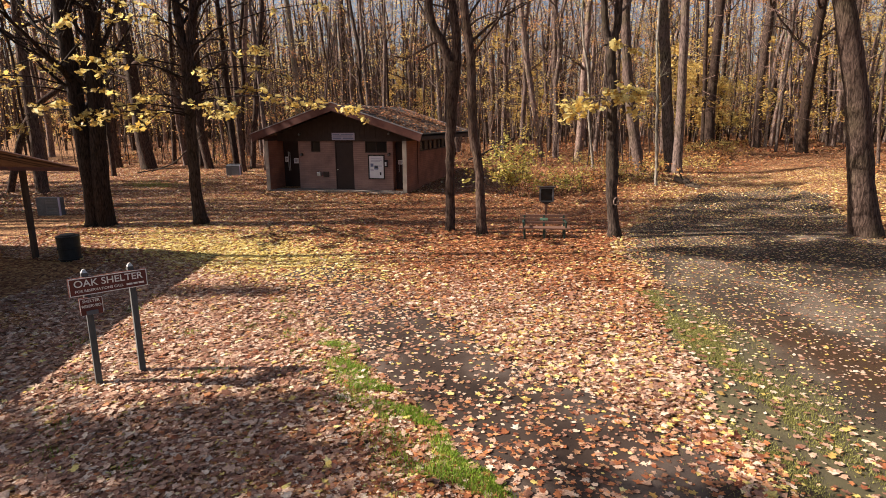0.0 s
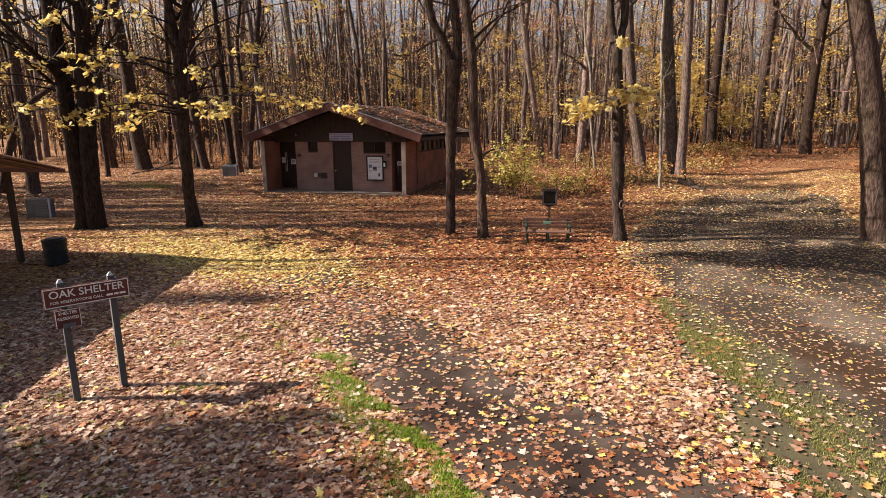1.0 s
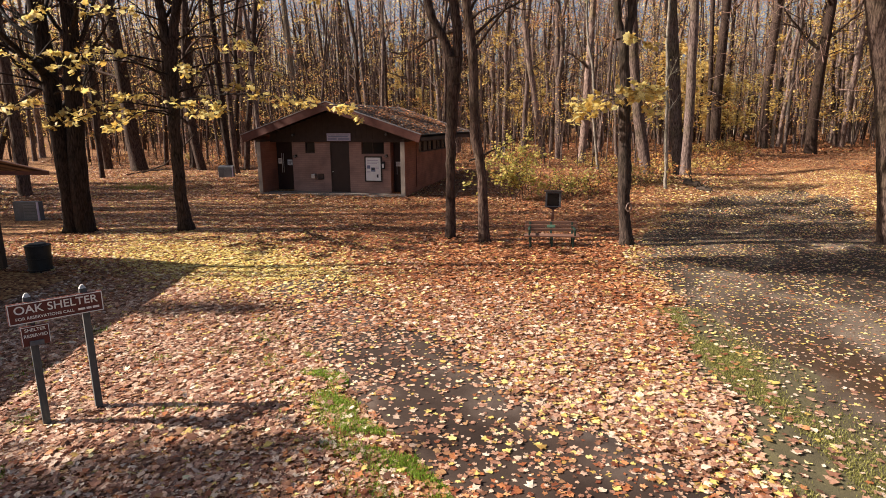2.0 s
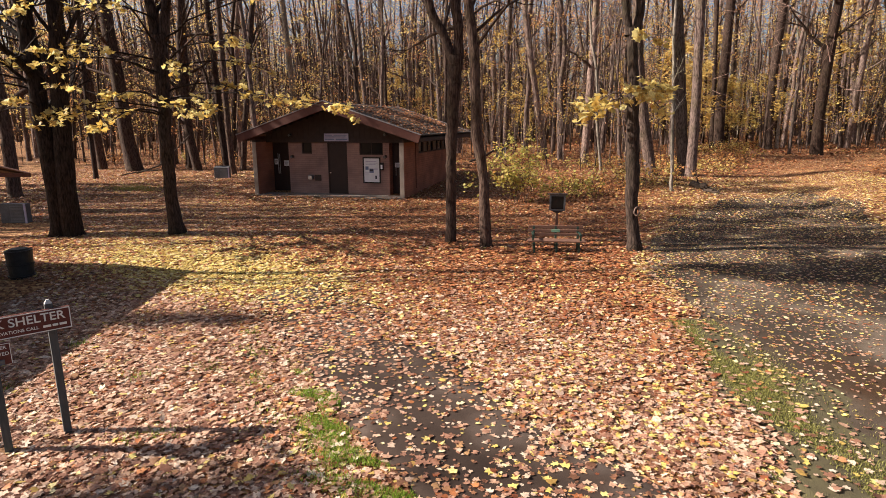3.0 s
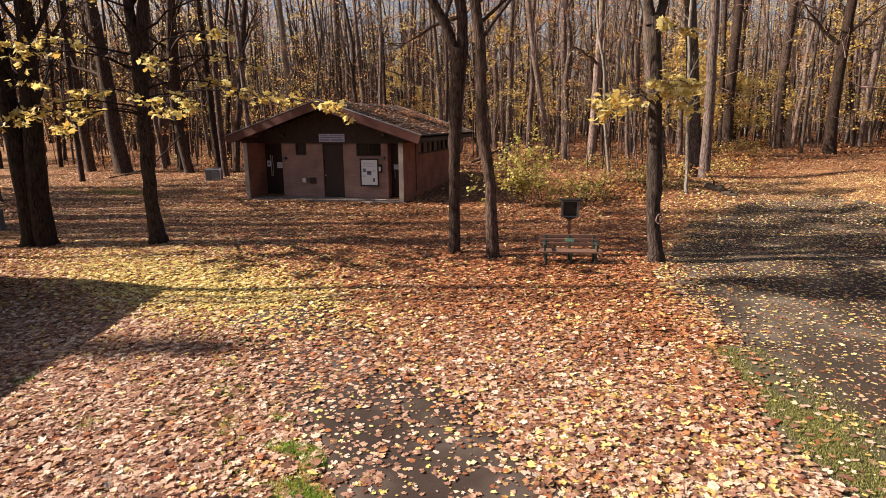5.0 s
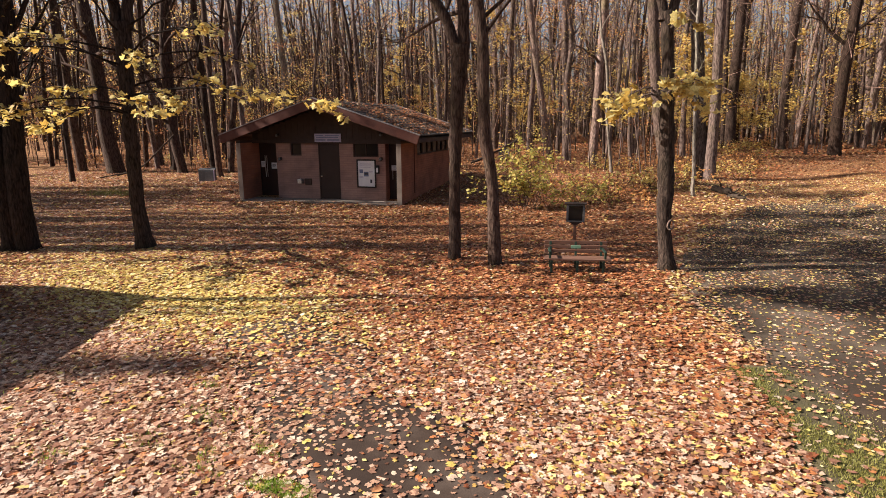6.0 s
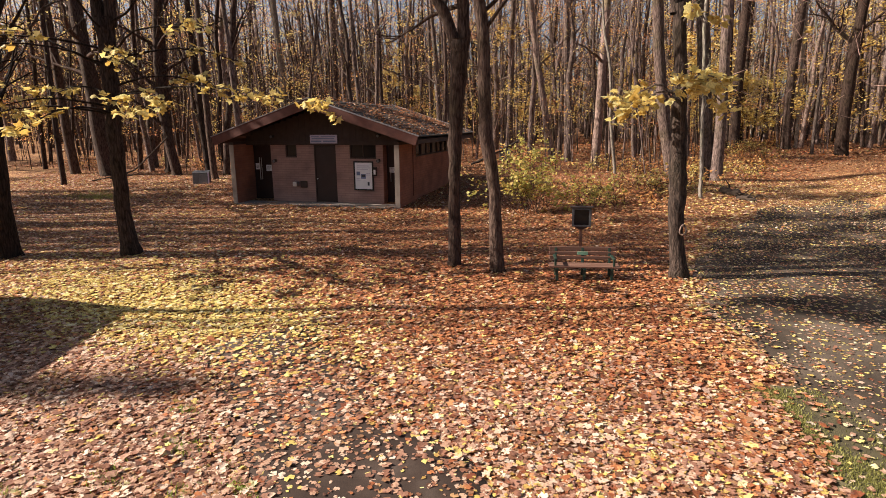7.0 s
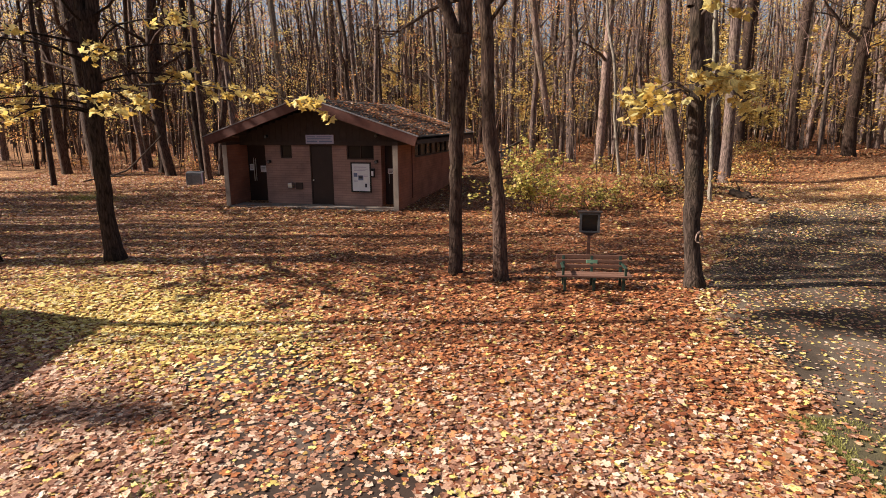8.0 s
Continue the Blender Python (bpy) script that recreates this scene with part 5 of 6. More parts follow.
# unseen leafy trees added on the sunny side, whose crowns shade the wood's floor
leafy = grown_tree("oak_tree", "unseen leafy tree added sunward to shade the wood's floor", (0, 0, 0), [(0, 0, 0.33), (0.1, 3, 0.28), (0, 7, 0.24)], BARK_DARK, 340, top=22, limbs=18, low=0.4, reach=6.0, leaf_per=9.0, leaf_size=(0.24, 0.36), sides=7, fine=False, leafmat=LEAF_AMBER)
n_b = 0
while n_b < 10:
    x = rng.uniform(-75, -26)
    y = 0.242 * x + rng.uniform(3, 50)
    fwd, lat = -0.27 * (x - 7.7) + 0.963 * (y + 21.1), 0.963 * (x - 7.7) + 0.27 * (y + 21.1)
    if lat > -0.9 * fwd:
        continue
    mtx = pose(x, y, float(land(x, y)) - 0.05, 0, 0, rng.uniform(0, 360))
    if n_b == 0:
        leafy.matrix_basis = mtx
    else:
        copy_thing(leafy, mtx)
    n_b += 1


# saplings with yellow leaves under the tall trees
def sapling(seed, h, leafmat, many=10, twigs=3, per=4.2, size=0.12, rise=0.25):
    g = np.random.default_rng(seed)
    t = thing("maple_sapling", pose(0, 0, 0), "thin understorey maple sapling with bright yellow leaves", "tree", "saplings of the wood")
    tb, lv = Tubes(), []
    ax = wander(g, (0, 0, -0.2), (0.03, 0.02, 1), h, 8, 0.05, 0.03)
    tb.add(ax, np.linspace(0.04, 0.008, 9), 6)
    tb.build("trunk", BARK_DARK, t)
    lm = Tubes()
    boughs(g, lm, ax, lambda f: 0.04 * (1 - 0.7 * f), many, 0.2, h * 0.36, rise, twigs, lv, per, many == 10)
    tagged(lm.build("branching", BARK_DARK, t), kind="stuff")
    leaf_mesh("crown", np.array(lv), g.uniform(size * 0.75, size * 1.3, len(lv)), 0.4, [leafmat], g, parent=t, shape=SPARE)
    return t


SAPS = [sapling(800, 5.0, LEAF_GOLD), sapling(801, 7.0, LEAF_YELLOW), sapling(802, 6.0, LEAF_AMBER), sapling(803, 8.5, LEAF_GOLD)]
n_s = 0
while n_s < 80:
    y = rng.uniform(4, 75)
    x = 8 + (y + 26) * rng.uniform(-1.25, 0.75)
    if not clear_of(x, y):
        continue
    mtx = pose(x, y, float(land(x, y)), rng.normal(0, 4), rng.normal(0, 4), rng.uniform(0, 360))
    if n_s < 4:
        SAPS[n_s].matrix_basis = mtx
    else:
        copy_thing(SAPS[int(rng.integers(4))], mtx)
    n_s += 1

# taller understorey maples whose golden leaves lie in flat layers
GOLDS = [sapling(811, 9.0, LEAF_GOLD, 15, 4, 9.0, 0.2, 0.06), sapling(812, 12.0, LEAF_GOLD, 16, 4, 9.0, 0.22, 0.06), sapling(813, 7.0, LEAF_YELLOW, 13, 4, 9.0, 0.18, 0.06)]
n_s = 0
while n_s < 46:
    x = rng.uniform(14, 44) if n_s < 36 else rng.uniform(-25, 14)
    y = wood_edge(x) + (rng.uniform(0.5, 12) if n_s < 36 else rng.uniform(5, 40))
    if not clear_of(x, y):
        continue
    mtx = pose(x, y, float(land(x, y)), rng.normal(0, 4), rng.normal(0, 4), rng.uniform(0, 360))
    if n_s < 3:
        GOLDS[n_s].matrix_basis = mtx
    else:
        copy_thing(GOLDS[int(rng.integers(3))], mtx)
    n_s += 1

# far and thin woods: poles, twigs and leaves too many to count
tb, tb_dark = Tubes(), Tubes()
far_leaf = []
n_p = 0
while n_p < 2700:
    near = n_p < 900
    y = rng.uniform(9, 60) if near else rng.uniform(40, 140)
    x = 8 + (y + 26) * rng.uniform(-1.35, 0.85)
    if not clear_of(x, y):
        continue
    n_p += 1
    z = float(land(x, y))
    h = rng.uniform(3, 11) if near else rng.uniform(14, 26)
    r = rng.uniform(0.012, 0.05) if near else rng.uniform(0.07, 0.3)
    ax = wander(rng, (x, y, z - 0.2), (rng.normal(0, 0.04), rng.normal(0, 0.04), 1), h, 5, 0.05, 0.03)
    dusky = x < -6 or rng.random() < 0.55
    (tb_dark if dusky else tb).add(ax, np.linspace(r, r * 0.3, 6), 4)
    for _ in range(4 if near else 5):
        p, d = sample(ax, rng.uniform(0.25, 1.0))
        a = rng.uniform(0, 6.28)
        br = wander(rng, p, (math.cos(a), math.sin(a), rng.uniform(0.1, 1.2)), rng.uniform(0.5, 1.6) if near else rng.uniform(1.5, 4.5), 3, 0.25, 0.05)
        (tb_dark if dusky else tb).add(br, np.linspace(r * 0.35, r * 0.1, 4), 3)
        if rng.random() < 0.4:
            for _ in range(4 if near else 7):
                far_leaf.append(sample(br, rng.uniform(0.3, 1))[0] + rng.normal(0, 0.25 if near else 0.6, 3))
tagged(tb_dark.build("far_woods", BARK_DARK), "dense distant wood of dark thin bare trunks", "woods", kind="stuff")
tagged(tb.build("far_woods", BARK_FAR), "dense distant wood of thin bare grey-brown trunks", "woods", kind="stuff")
far_leaf = np.array(far_leaf)
dist = np.hypot(far_leaf[:, 0] - 8, far_leaf[:, 1] + 25)
lf = leaf_mesh("woodland_leaves", far_leaf, np.interp(dist, [30, 80, 170], [0.11, 0.2, 0.38]) * rng.uniform(0.7, 1.2, len(far_leaf)), 0.6, [LEAF_GOLD, LEAF_AMBER], rng, (rng.random(len(far_leaf)) < 0.45).astype(int), shape=SPARE)
tagged(lf, "yellow and amber leaves still hanging in the far wood", "leaves", kind="stuff")

# fine twig haze high in the far wood
nt = 60000
d = rng.uniform(48, 150, nt)
x = 8 + d * rng.uniform(-1.2, 0.8, nt)
y = d - 26
ok = np.abs(x - road_mid(y)) > road_half(y)
x, y = x[ok], y[ok]
nt = len(x)
z = land(x, y) + rng.uniform(3, 30, nt) * rng.uniform(0.5, 1, nt)
p = np.stack([x, y, z], -1)
w = np.stack([rng.normal(0, 1, nt), rng.normal(0, 1, nt), rng.normal(0.5, 0.7, nt)], -1)
w *= (rng.uniform(0.8, 3.2, nt) / np.linalg.norm(w, axis=1))[:, None]
side = np.stack([rng.normal(0, 1, nt), rng.normal(0, 1, nt), rng.normal(0, 1, nt)], -1)
side *= (rng.uniform(0.008, 0.026, nt) / np.linalg.norm(side, axis=1))[:, None]
v = np.stack([p - side, p + side, p + w], 1).reshape(-1, 3)
tw = mesh_from("far_twigs", v, np.arange(nt * 3), np.arange(nt) * 3, [TWIG])
tagged(tw, "haze of bare twigs high in the distant wood", "woods", kind="stuff")

# sprays of leaves that still hang through the wood
nc = 5200
d = 22 + 105 * rng.random(nc) ** 1.3
lat = rng.uniform(-1.2, 0.85, nc)
lat[2700:4000] = rng.uniform(0.05, 0.85, 1300)
lat[4000:4700] = rng.uniform(0.35, 0.85, 700)
d[2700:] = rng.uniform(45, 110, 2500)
x = 8 + d * lat
y = d - 26 + rng.uniform(-2, 2, nc)
ok = np.array([clear_of(a, b) for a, b in zip(x, y)])
x, y, d = x[ok], y[ok], d[ok]
z = land(x, y) + 1.6 + rng.uniform(0, 1, len(x)) ** 0.9 * np.interp(d, [22, 120], [11, 26])
many = rng.integers(10, 62, len(x))
wide = np.interp(d, [22, 120], [0.34, 1.2]) * rng.uniform(0.6, 1.4, len(x))
c = np.repeat(np.stack([x, y, z], -1), many, 0)
wd = np.repeat(wide, many)
c = c + rng.normal(0, 1, c.shape) * np.stack([wd, wd, wd * 0.32], -1)
keep_up = c[:, 2] > land(c[:, 0], c[:, 1]) + 0.2
c = c[keep_up]
dd = np.hypot(c[:, 0] - 8, c[:, 1] + 25)
kind = np.repeat(np.where((x - 8) / d > 0.3, rng.choice(3, len(x), p=[0.85, 0.12, 0.03]), rng.choice(3, len(x), p=[0.45, 0.35, 0.2])), many)[keep_up]
hang = leaf_mesh("hanging_leaves", c, np.interp(dd, [22, 60, 130], [0.09, 0.15, 0.27]) * rng.uniform(0.7, 1.2, len(c)), 0.55, [LEAF_GOLD, LEAF_AMBER, LITTER_RUST], rng, kind, shape=SPARE)
tagged(hang, "thin veils of yellow and amber leaves still hanging in the wood", "leaves", kind="stuff")

# the last gold and russet of the far crowns, seen between the trunks
nc = 2600
d = rng.uniform(75, 145, nc)
x, y = 8 + d * rng.uniform(-1.2, 0.85, nc), d - 26
z = land(x, y) + 2 + rng.random(nc) * 32
many = rng.integers(16, 54, nc)
wd = np.repeat(rng.uniform(0.9, 2.6, nc), many)
c = np.repeat(np.stack([x, y, z], -1), many, 0)
c = c + rng.normal(0, 1, c.shape) * np.stack([wd, wd, wd * 0.4], -1)
keep_up = c[:, 2] > land(c[:, 0], c[:, 1]) + 0.3
kind = np.repeat(np.where(x > 12, rng.choice(3, nc, p=[0.72, 0.22, 0.06]), rng.choice(3, nc, p=[0.35, 0.4, 0.25])), many)[keep_up]
c = c[keep_up]
crowns = leaf_mesh("far_crown_leaves", c, rng.uniform(0.2, 0.38, len(c)), 0.6, [LEAF_GOLD, LEAF_AMBER, LITTER_RUST], rng, kind, shape=SPARE)
tagged(crowns, "gold and russet leaves left in the far crowns", "leaves", kind="stuff")

# leaves added high over the wood's floor, above the view, to shade it
nc = 450
x, y = rng.uniform(-48, 12, nc), rng.uniform(0, 42, nc)
ok = np.array([clear_of(a, b) for a, b in zip(x, y)])
x, y = x[ok], y[ok]
far_off = np.hypot(x - 8, y + 24)
z = 4.5 + far_off * 0.2 + rng.uniform(1.0, 9, len(x))
c = np.repeat(np.stack([x, y, z], -1), 40, 0)
c = c + rng.normal(0, 1, c.shape) * (1.3, 1.3, 0.4)
top_leaves = leaf_mesh("canopy_leaves", c, rng.uniform(0.17, 0.28, len(c)), 0.5, [LEAF_AMBER, LEAF_YELLOW], rng, (rng.random(len(c)) < 0.5).astype(int), shape=SPARE)
tagged(top_leaves, "amber and yellow leaves added unseen overhead to shade the wood", "leaves", kind="stuff")

# a ring scar where the maple by the bench lost a bough
tb = Tubes()
ang = np.linspace(0, 2 * np.pi, 13)
tb.add(np.stack([0.075 * np.cos(ang), 0.02 * np.sin(2 * ang), 0.12 * np.sin(ang)], -1), np.full(13, 0.022), 6)
maple = [o for o in scene.objects if "burl" in o.get("label", "")][0]
knot = tb.build("knot", BARK_GREY, maple)
knot.matrix_basis = pose(0.0, -0.19, 1.16, 0, 0, 25)


# ---- fallen leaves ----
def zone_mix(x, y, g):
    """Which sort of leaf lies where: 0 tan, 1 rust, 2 yellow, 3 brown. The darker sorts also stand in for shade."""
    n = len(x)
    wob = np.sin(x * 0.8 + 2) * np.cos(y * 0.9) * 0.5
    wob2 = np.sin(x * 2.1 + 0.7 * y) * np.sin(y * 2.6 - 0.5 * x + 1)
    yel = np.exp(-(((x + 0.9) / 2.8) ** 2 + ((y + 12 + 0.22 * (x + 1.2)) / 1.15) ** 2)) * 9.0 + np.exp(-(((x + 3) / 5.5) ** 2 + ((y + 10.2) / 1.8) ** 2)) * 0.5 + 0.055
    on_road = np.abs(x - road_mid(y)) < road_half(y) + 0.3
    yel = yel + 0.26 * on_road * np.interp(y, [-6, 0, 10], [1, 0.6, 0.2]) + 0.9 * np.exp(-((x - 21.5) / 2.5) ** 2) * np.clip((14 - y) / 6, 0, 1) + 0.1 * np.exp(-((x - 11.3) / 1.2) ** 2) + 0.22 * np.exp(-(((x - 8.2) / 2.6) ** 2 + ((y + 17) / 1.6) ** 2))
    tan = np.clip(0.95 - 0.19 * (y + 15.5) + 0.3 * wob + 0.3 * wob2, 0.1, 1.3) + 0.3 * on_road
    rust = np.clip(0.22 + 0.15 * (y + 15.5) + 0.03 * (x - 3) - 0.3 * wob, 0.1, 1.0) * np.where(on_road, np.interp(y, [-3, 2], [0.3, 0.5]), 1)
    # the extra brown past y -7 paints in some of the shade there
    brown = np.clip(0.14 + 0.3 * (y > -7) - 0.4 * wob2 - 0.1 * wob, 0.12, 0.9) * np.where(on_road, np.interp(y, [-8, 0], [0.35, 0.5]), 1)
    east = np.clip((x - 10) / 3, 0, 1) * np.clip((y + 5) / 4, 0, 1)
    deep = np.clip((y - 8) / 4, 0, 1)
    tan, rust, yel, brown = tan + 0.3 * east * (1 - deep), rust * (1 - 0.5 * east * (1 - deep)), yel + 0.45 * east * (1 - deep) + 0.1 * east, brown + 0.3 * east
    west = np.clip((1.5 - x) / 5, 0, 1) * np.clip((y + 11.5) / 3, 0, 1)
    tan, rust, yel = tan + 0.45 * west, rust * (1 - 0.45 * west), yel + 0.12 * west
    # deep in the wood, more rust and brown darken the floor as shade would
    rust, brown, yel, tan = rust + 0.7 * deep, brown + 1.1 * deep, yel * (1 - 0.6 * deep), tan * (1 - 0.5 * deep)
    near = np.clip((-18.6 - y) / 1.2, 0, 1) * np.clip((x - 5) / 3, 0, 1)
    rust, tan = rust + 0.8 * near, tan * (1 - 0.35 * near)
    rust = rust + 0.4 * np.clip((x - 2) / 3, 0, 1) * np.clip((y + 14) / 2, 0, 1) * np.clip((-5 - y) / 3, 0, 1) * (1 - on_road)
    yel = yel + 0.16 * np.clip((x - 4) / 4, 0, 1) * np.clip((-8 - y) / 3, 0, 1) * np.clip(0.6 + wob2, 0, 1)
    w = np.stack([tan, rust, yel, brown])
    w = np.cumsum(w / w.sum(0), 0)
    u = g.random(n)
    return (u[None] > w[:3]).sum(0)


def cover(x, y):
    """How thickly leaves lie, 0 to 1."""
    a, s = path_across(x, y)
    c = np.ones_like(x)
    rag = 0.16 * np.sin(s * 1.7 + 0.5) + 0.1 * np.sin(s * 4.3) + 0.06 * np.sin(s * 9.1 + a * 3)
    on = (a > 0.0) & (a + rag < 2.25) & (s < -9.5)
    patch = np.sin(x * 1.9 + 0.6) * np.sin(y * 2.3 + 1.1) + 0.6 * np.sin(x * 4.7 - y * 3.1)
    thin = np.interp(a + rag, [0, 0.2, 1.3, 1.8, 2.25], [0.16, 0.04, 0.05, 0.12, 0.7])
    thin = thin + np.interp(s, [-23, -19.5, -17.5, -15.3, -13.8, -12.2, -10.5, -9.5], [0.12, 0.1, 0.02, 0.08, 0.3, 0.36, 0.45, 0.9]) + 0.1 * (patch > 0.3)
    c = np.where(on, thin, c)
    gr = (a > -1.0) & (a <= 0.0) & (s < -15.4) & (s > -24)
    tuft = np.sin(s * 2.1) * np.sin(a * 5 + s * 1.3) + 0.5 * np.sin(s * 5.3 + a * 8)
    c = np.where(gr, np.clip(0.3 - 0.5 * a + 0.3 * tuft, 0.14, 0.95), c)
    d = np.abs(x - road_mid(y)) / road_half(y) + 0.09 * np.sin(x * 2.3 + y * 1.1) + 0.07 * np.sin(y * 3.7 + x)
    bare = np.interp(y, [-26, -16, -12, -7, -2, 4, 8], [0.05, 0.1, 0.24, 0.45, 0.6, 0.75, 1.0])
    rim = np.clip((d + 0.13 * np.sin(x * 4.1 - y * 1.9) * np.sin(y * 2.7) - 0.84) / 0.34, 0, 1) ** 1.5
    rim = np.where(x < road_mid(y), rim * np.clip((y + 14.5) / 2, 0, 1), np.clip(rim * 2 - 1, 0, 1))
    c = np.where(d < 1.2, bare + (c - bare) * rim, c)
    ta = np.abs(x - np.interp(y, [-26, -21, -16, -13], [13.6, 12.1, 11.35, 10.75])) / np.interp(y, [-26, -24, -16, -13], [1.1, 1.0, 0.75, 0.3])
    side = x - np.interp(y, [-26, -21, -16, -13], [13.6, 12.1, 11.35, 10.75])
    c = np.where((ta < 1.1) & (y < -13) & (d > 0.95), np.clip(0.1 - 1.5 * (side + 0.42 + 0.2 * np.sin(y * 2.3)), 0.08, 0.95), c)
    inside = (x > -7.4) & (x < 0.15) & (y > 0.0) & (y < 9.3)
    c = np.where(inside, np.where(y < 0.45, 0.3, np.where(y < 1.0, 0.04, 0)), c)
    return np.clip(c, 0, 1)


def scatter(name, x0, x1, y0, y1, per_m2, size, shape, tilt, seed, keep=None, label="", heap=0.01):
    g = np.random.default_rng(seed)
    n = int((x1 - x0) * (y1 - y0) * per_m2)
    x, y = g.uniform(x0, x1, n), g.uniform(y0, y1, n)
    ok = g.random(n) < cover(x, y)
    if keep is not None:
        ok &= keep(x, y)
    x, y = x[ok], y[ok]
    c = cover(x, y)
    on_slab = (x > -7.4) & (x < 0.15) & (y > -0.06) & (y < 1.6)
    pa, ps = path_across(x, y)
    laid = ((pa > -0.1) & (pa < 2.15) & (ps < -10.3)) | (np.abs(x - road_mid(y)) < road_half(y) * 1.12) | ((np.abs(x - 12) < 2.2) & (y < -12.8))
    z = np.where(on_slab, 0.008, land(x, y) + np.where(laid, 0.036, 0.012) + np.abs(g.normal(0, heap, len(x))) * np.where(c > 0.5, 1, 0.25))
    t = np.where(c > 0.5, tilt, tilt * 0.35)
    sz = size * np.clip(g.lognormal(-0.05, 0.32, len(x)), 0.4, 1.6)
    sz = np.where(np.abs(x - road_mid(y)) < road_half(y), sz * 0.72, sz)
    ob = leaf_mesh(name, np.stack([x, y, z], -1), sz, t, [LITTER_TAN, LITTER_RUST, LITTER_YELLOW, LITTER_BROWN], g, zone_mix(x, y, g), shape=shape, curl=0.13)
    return tagged(ob, label, "fallen leaves", kind="stuff")


scatter("fallen_leaves", -4, 17, -17.6, -14, 600, 0.084, LOBED, 0.17, 20, heap=0.014, label="thick carpet of tan and yellow fallen maple leaves")
scatter("fallen_leaves", -2, 17, -22.3, -17.6, 600, 0.088, MAPLE, 0.19, 21, heap=0.015, label="thick carpet of tan, rust and yellow fallen maple leaves")
scatter("fallen_leaves", -14, 20, -8, -3, 380, 0.082, SPARE, 0.2, 28, heap=0.016, label="carpet of orange fallen leaves under the slim maples")
scatter("fallen_leaves", -10, 18, -14, -8, 390, 0.082, LOBED, 0.19, 22, heap=0.016, label="carpet of orange and yellow fallen leaves round the bench")
scatter("fallen_leaves", -28, 25, -3, 12, 170, 0.1, SPARE, 0.24, 23, heap=0.025, label="brown and orange fallen leaves round the building")
scatter("fallen_leaves", -34, -14, -16, -3, 95, 0.125, SPARE, 0.32, 24, heap=0.03, label="brown fallen leaves under the trees beside the shelter")
scatter("fallen_leaves", -36, 34, 12, 26, 55, 0.12, SPARE, 0.3, 29, heap=0.03, label="brown and rust fallen leaves at the wood's edge")
scatter("fallen_leaves", -50, 55, 26, 60, 18, 0.19, SPARE, 0.35, 25, heap=0.04, label="brown fallen leaves on the wood's floor")

scatter("fallen_leaves", -4, 20, -33, -22.3, 50, 0.12, SPARE, 0.2, 26, label="tan fallen leaves on the near side of the clearing")

# crumbs and small leaves trodden into the track
g = np.random.default_rng(33)
n = 9000
y = g.uniform(-18, 4, n)
x = road_mid(y) + g.uniform(-1, 1, n) * road_half(y)
ok = g.random(n) < np.interp(y, [-18, -13, -8, 4], [0.1, 0.5, 1, 1]) * (0.45 + 0.55 * (np.sin(x * 1.3 + 0.4) * np.sin(y * 1.1 + x * 0.3) > -0.2))
x, y = x[ok], y[ok]
ob = leaf_mesh("leaf_bits", np.stack([x, y, land(x, y) + 0.034], -1), 0.055 * g.lognormal(0, 0.3, len(x)), 0.1, [LITTER_BROWN, LITTER_YELLOW, LITTER_TAN], g, g.choice(3, len(x), p=[0.45, 0.3, 0.25]), shape=SPARE)
tagged(ob, "trodden brown leaf crumbs on the gravel track", "fallen leaves", kind="stuff")

# crumbled bits between the whole leaves
scatter("leaf_bits", -4, 15, -22.3, -12, 280, 0.055, SPARE, 0.16, 27, label="crumbled brown and tan leaf bits among fallen leaves", heap=0.008)

# leaves lying on the roof
g = np.random.default_rng(31)
n = 5200
side = np.where(g.random(n) < 0.75, 1, -1)
f = g.random(n) ** 0.75
x = -3.52 + side * 4.5 * f
y = g.uniform(-0.15, 9.6, n)
keep = g.random(n) < 0.15 + 0.25 * f + 0.6 * (np.sin(x * 1.3 + y * 0.8) * np.sin(y * 1.1 + 2) > -0.1)
x, y, f = x[keep], y[keep], f[keep]
z = 4.33 - 1.51 * f + 0.04 + np.abs(g.normal(0, 0.02, len(x)))
ob = leaf_mesh("roof_leaves", np.stack([x, y, z], -1), g.uniform(0.08, 0.14, len(x)), 0.3, [LITTER_TAN, LITTER_RUST, LITTER_BROWN], g, g.choice(3, len(x), p=[0.01, 0.39, 0.6]), shape=SIMPLE)
tagged(ob, "brown dead leaves heaped on the shingle roof", "fallen leaves", kind="stuff")


# ---- grass tufts along the path and the track ----
def grass(name, x, y, h, material, seed, label):
    g = np.random.default_rng(seed)
    n = len(x)
    a, lean = g.uniform(0, 6.28, n), g.normal(0, 0.45, (n, 2))
    hh = h * g.uniform(0.5, 1.3, n)
    z = land(x, y) + 0.015
    w = 0.0065
    dx, dy = np.cos(a) * w, np.sin(a) * w
    b0, b1 = np.stack([x - dx, y - dy, z], -1), np.stack([x + dx, y + dy, z], -1)
    m = np.stack([x + lean[:, 0] * hh * 0.35, y + lean[:, 1] * hh * 0.35, z + hh * 0.6], -1)
    m1 = m + np.stack([dx, dy, dx * 0], -1) * 0.8
    t = np.stack([x + lean[:, 0] * hh, y + lean[:, 1] * hh, z + hh * 0.95], -1)
    v = np.stack([b0, b1, m1, m, t], 1).reshape(-1, 3)
    k = (np.arange(n) * 5)[:, None]
    loops = np.concatenate([k + np.array([[0, 1, 2, 3]]), k + np.array([[3, 2, 4]])], 1).ravel()
    starts = np.stack([np.arange(n) * 7, np.arange(n) * 7 + 4], -1).ravel()
    return tagged(mesh_from(name, v, loops, starts, [material]), label, "grass", kind="stuff")


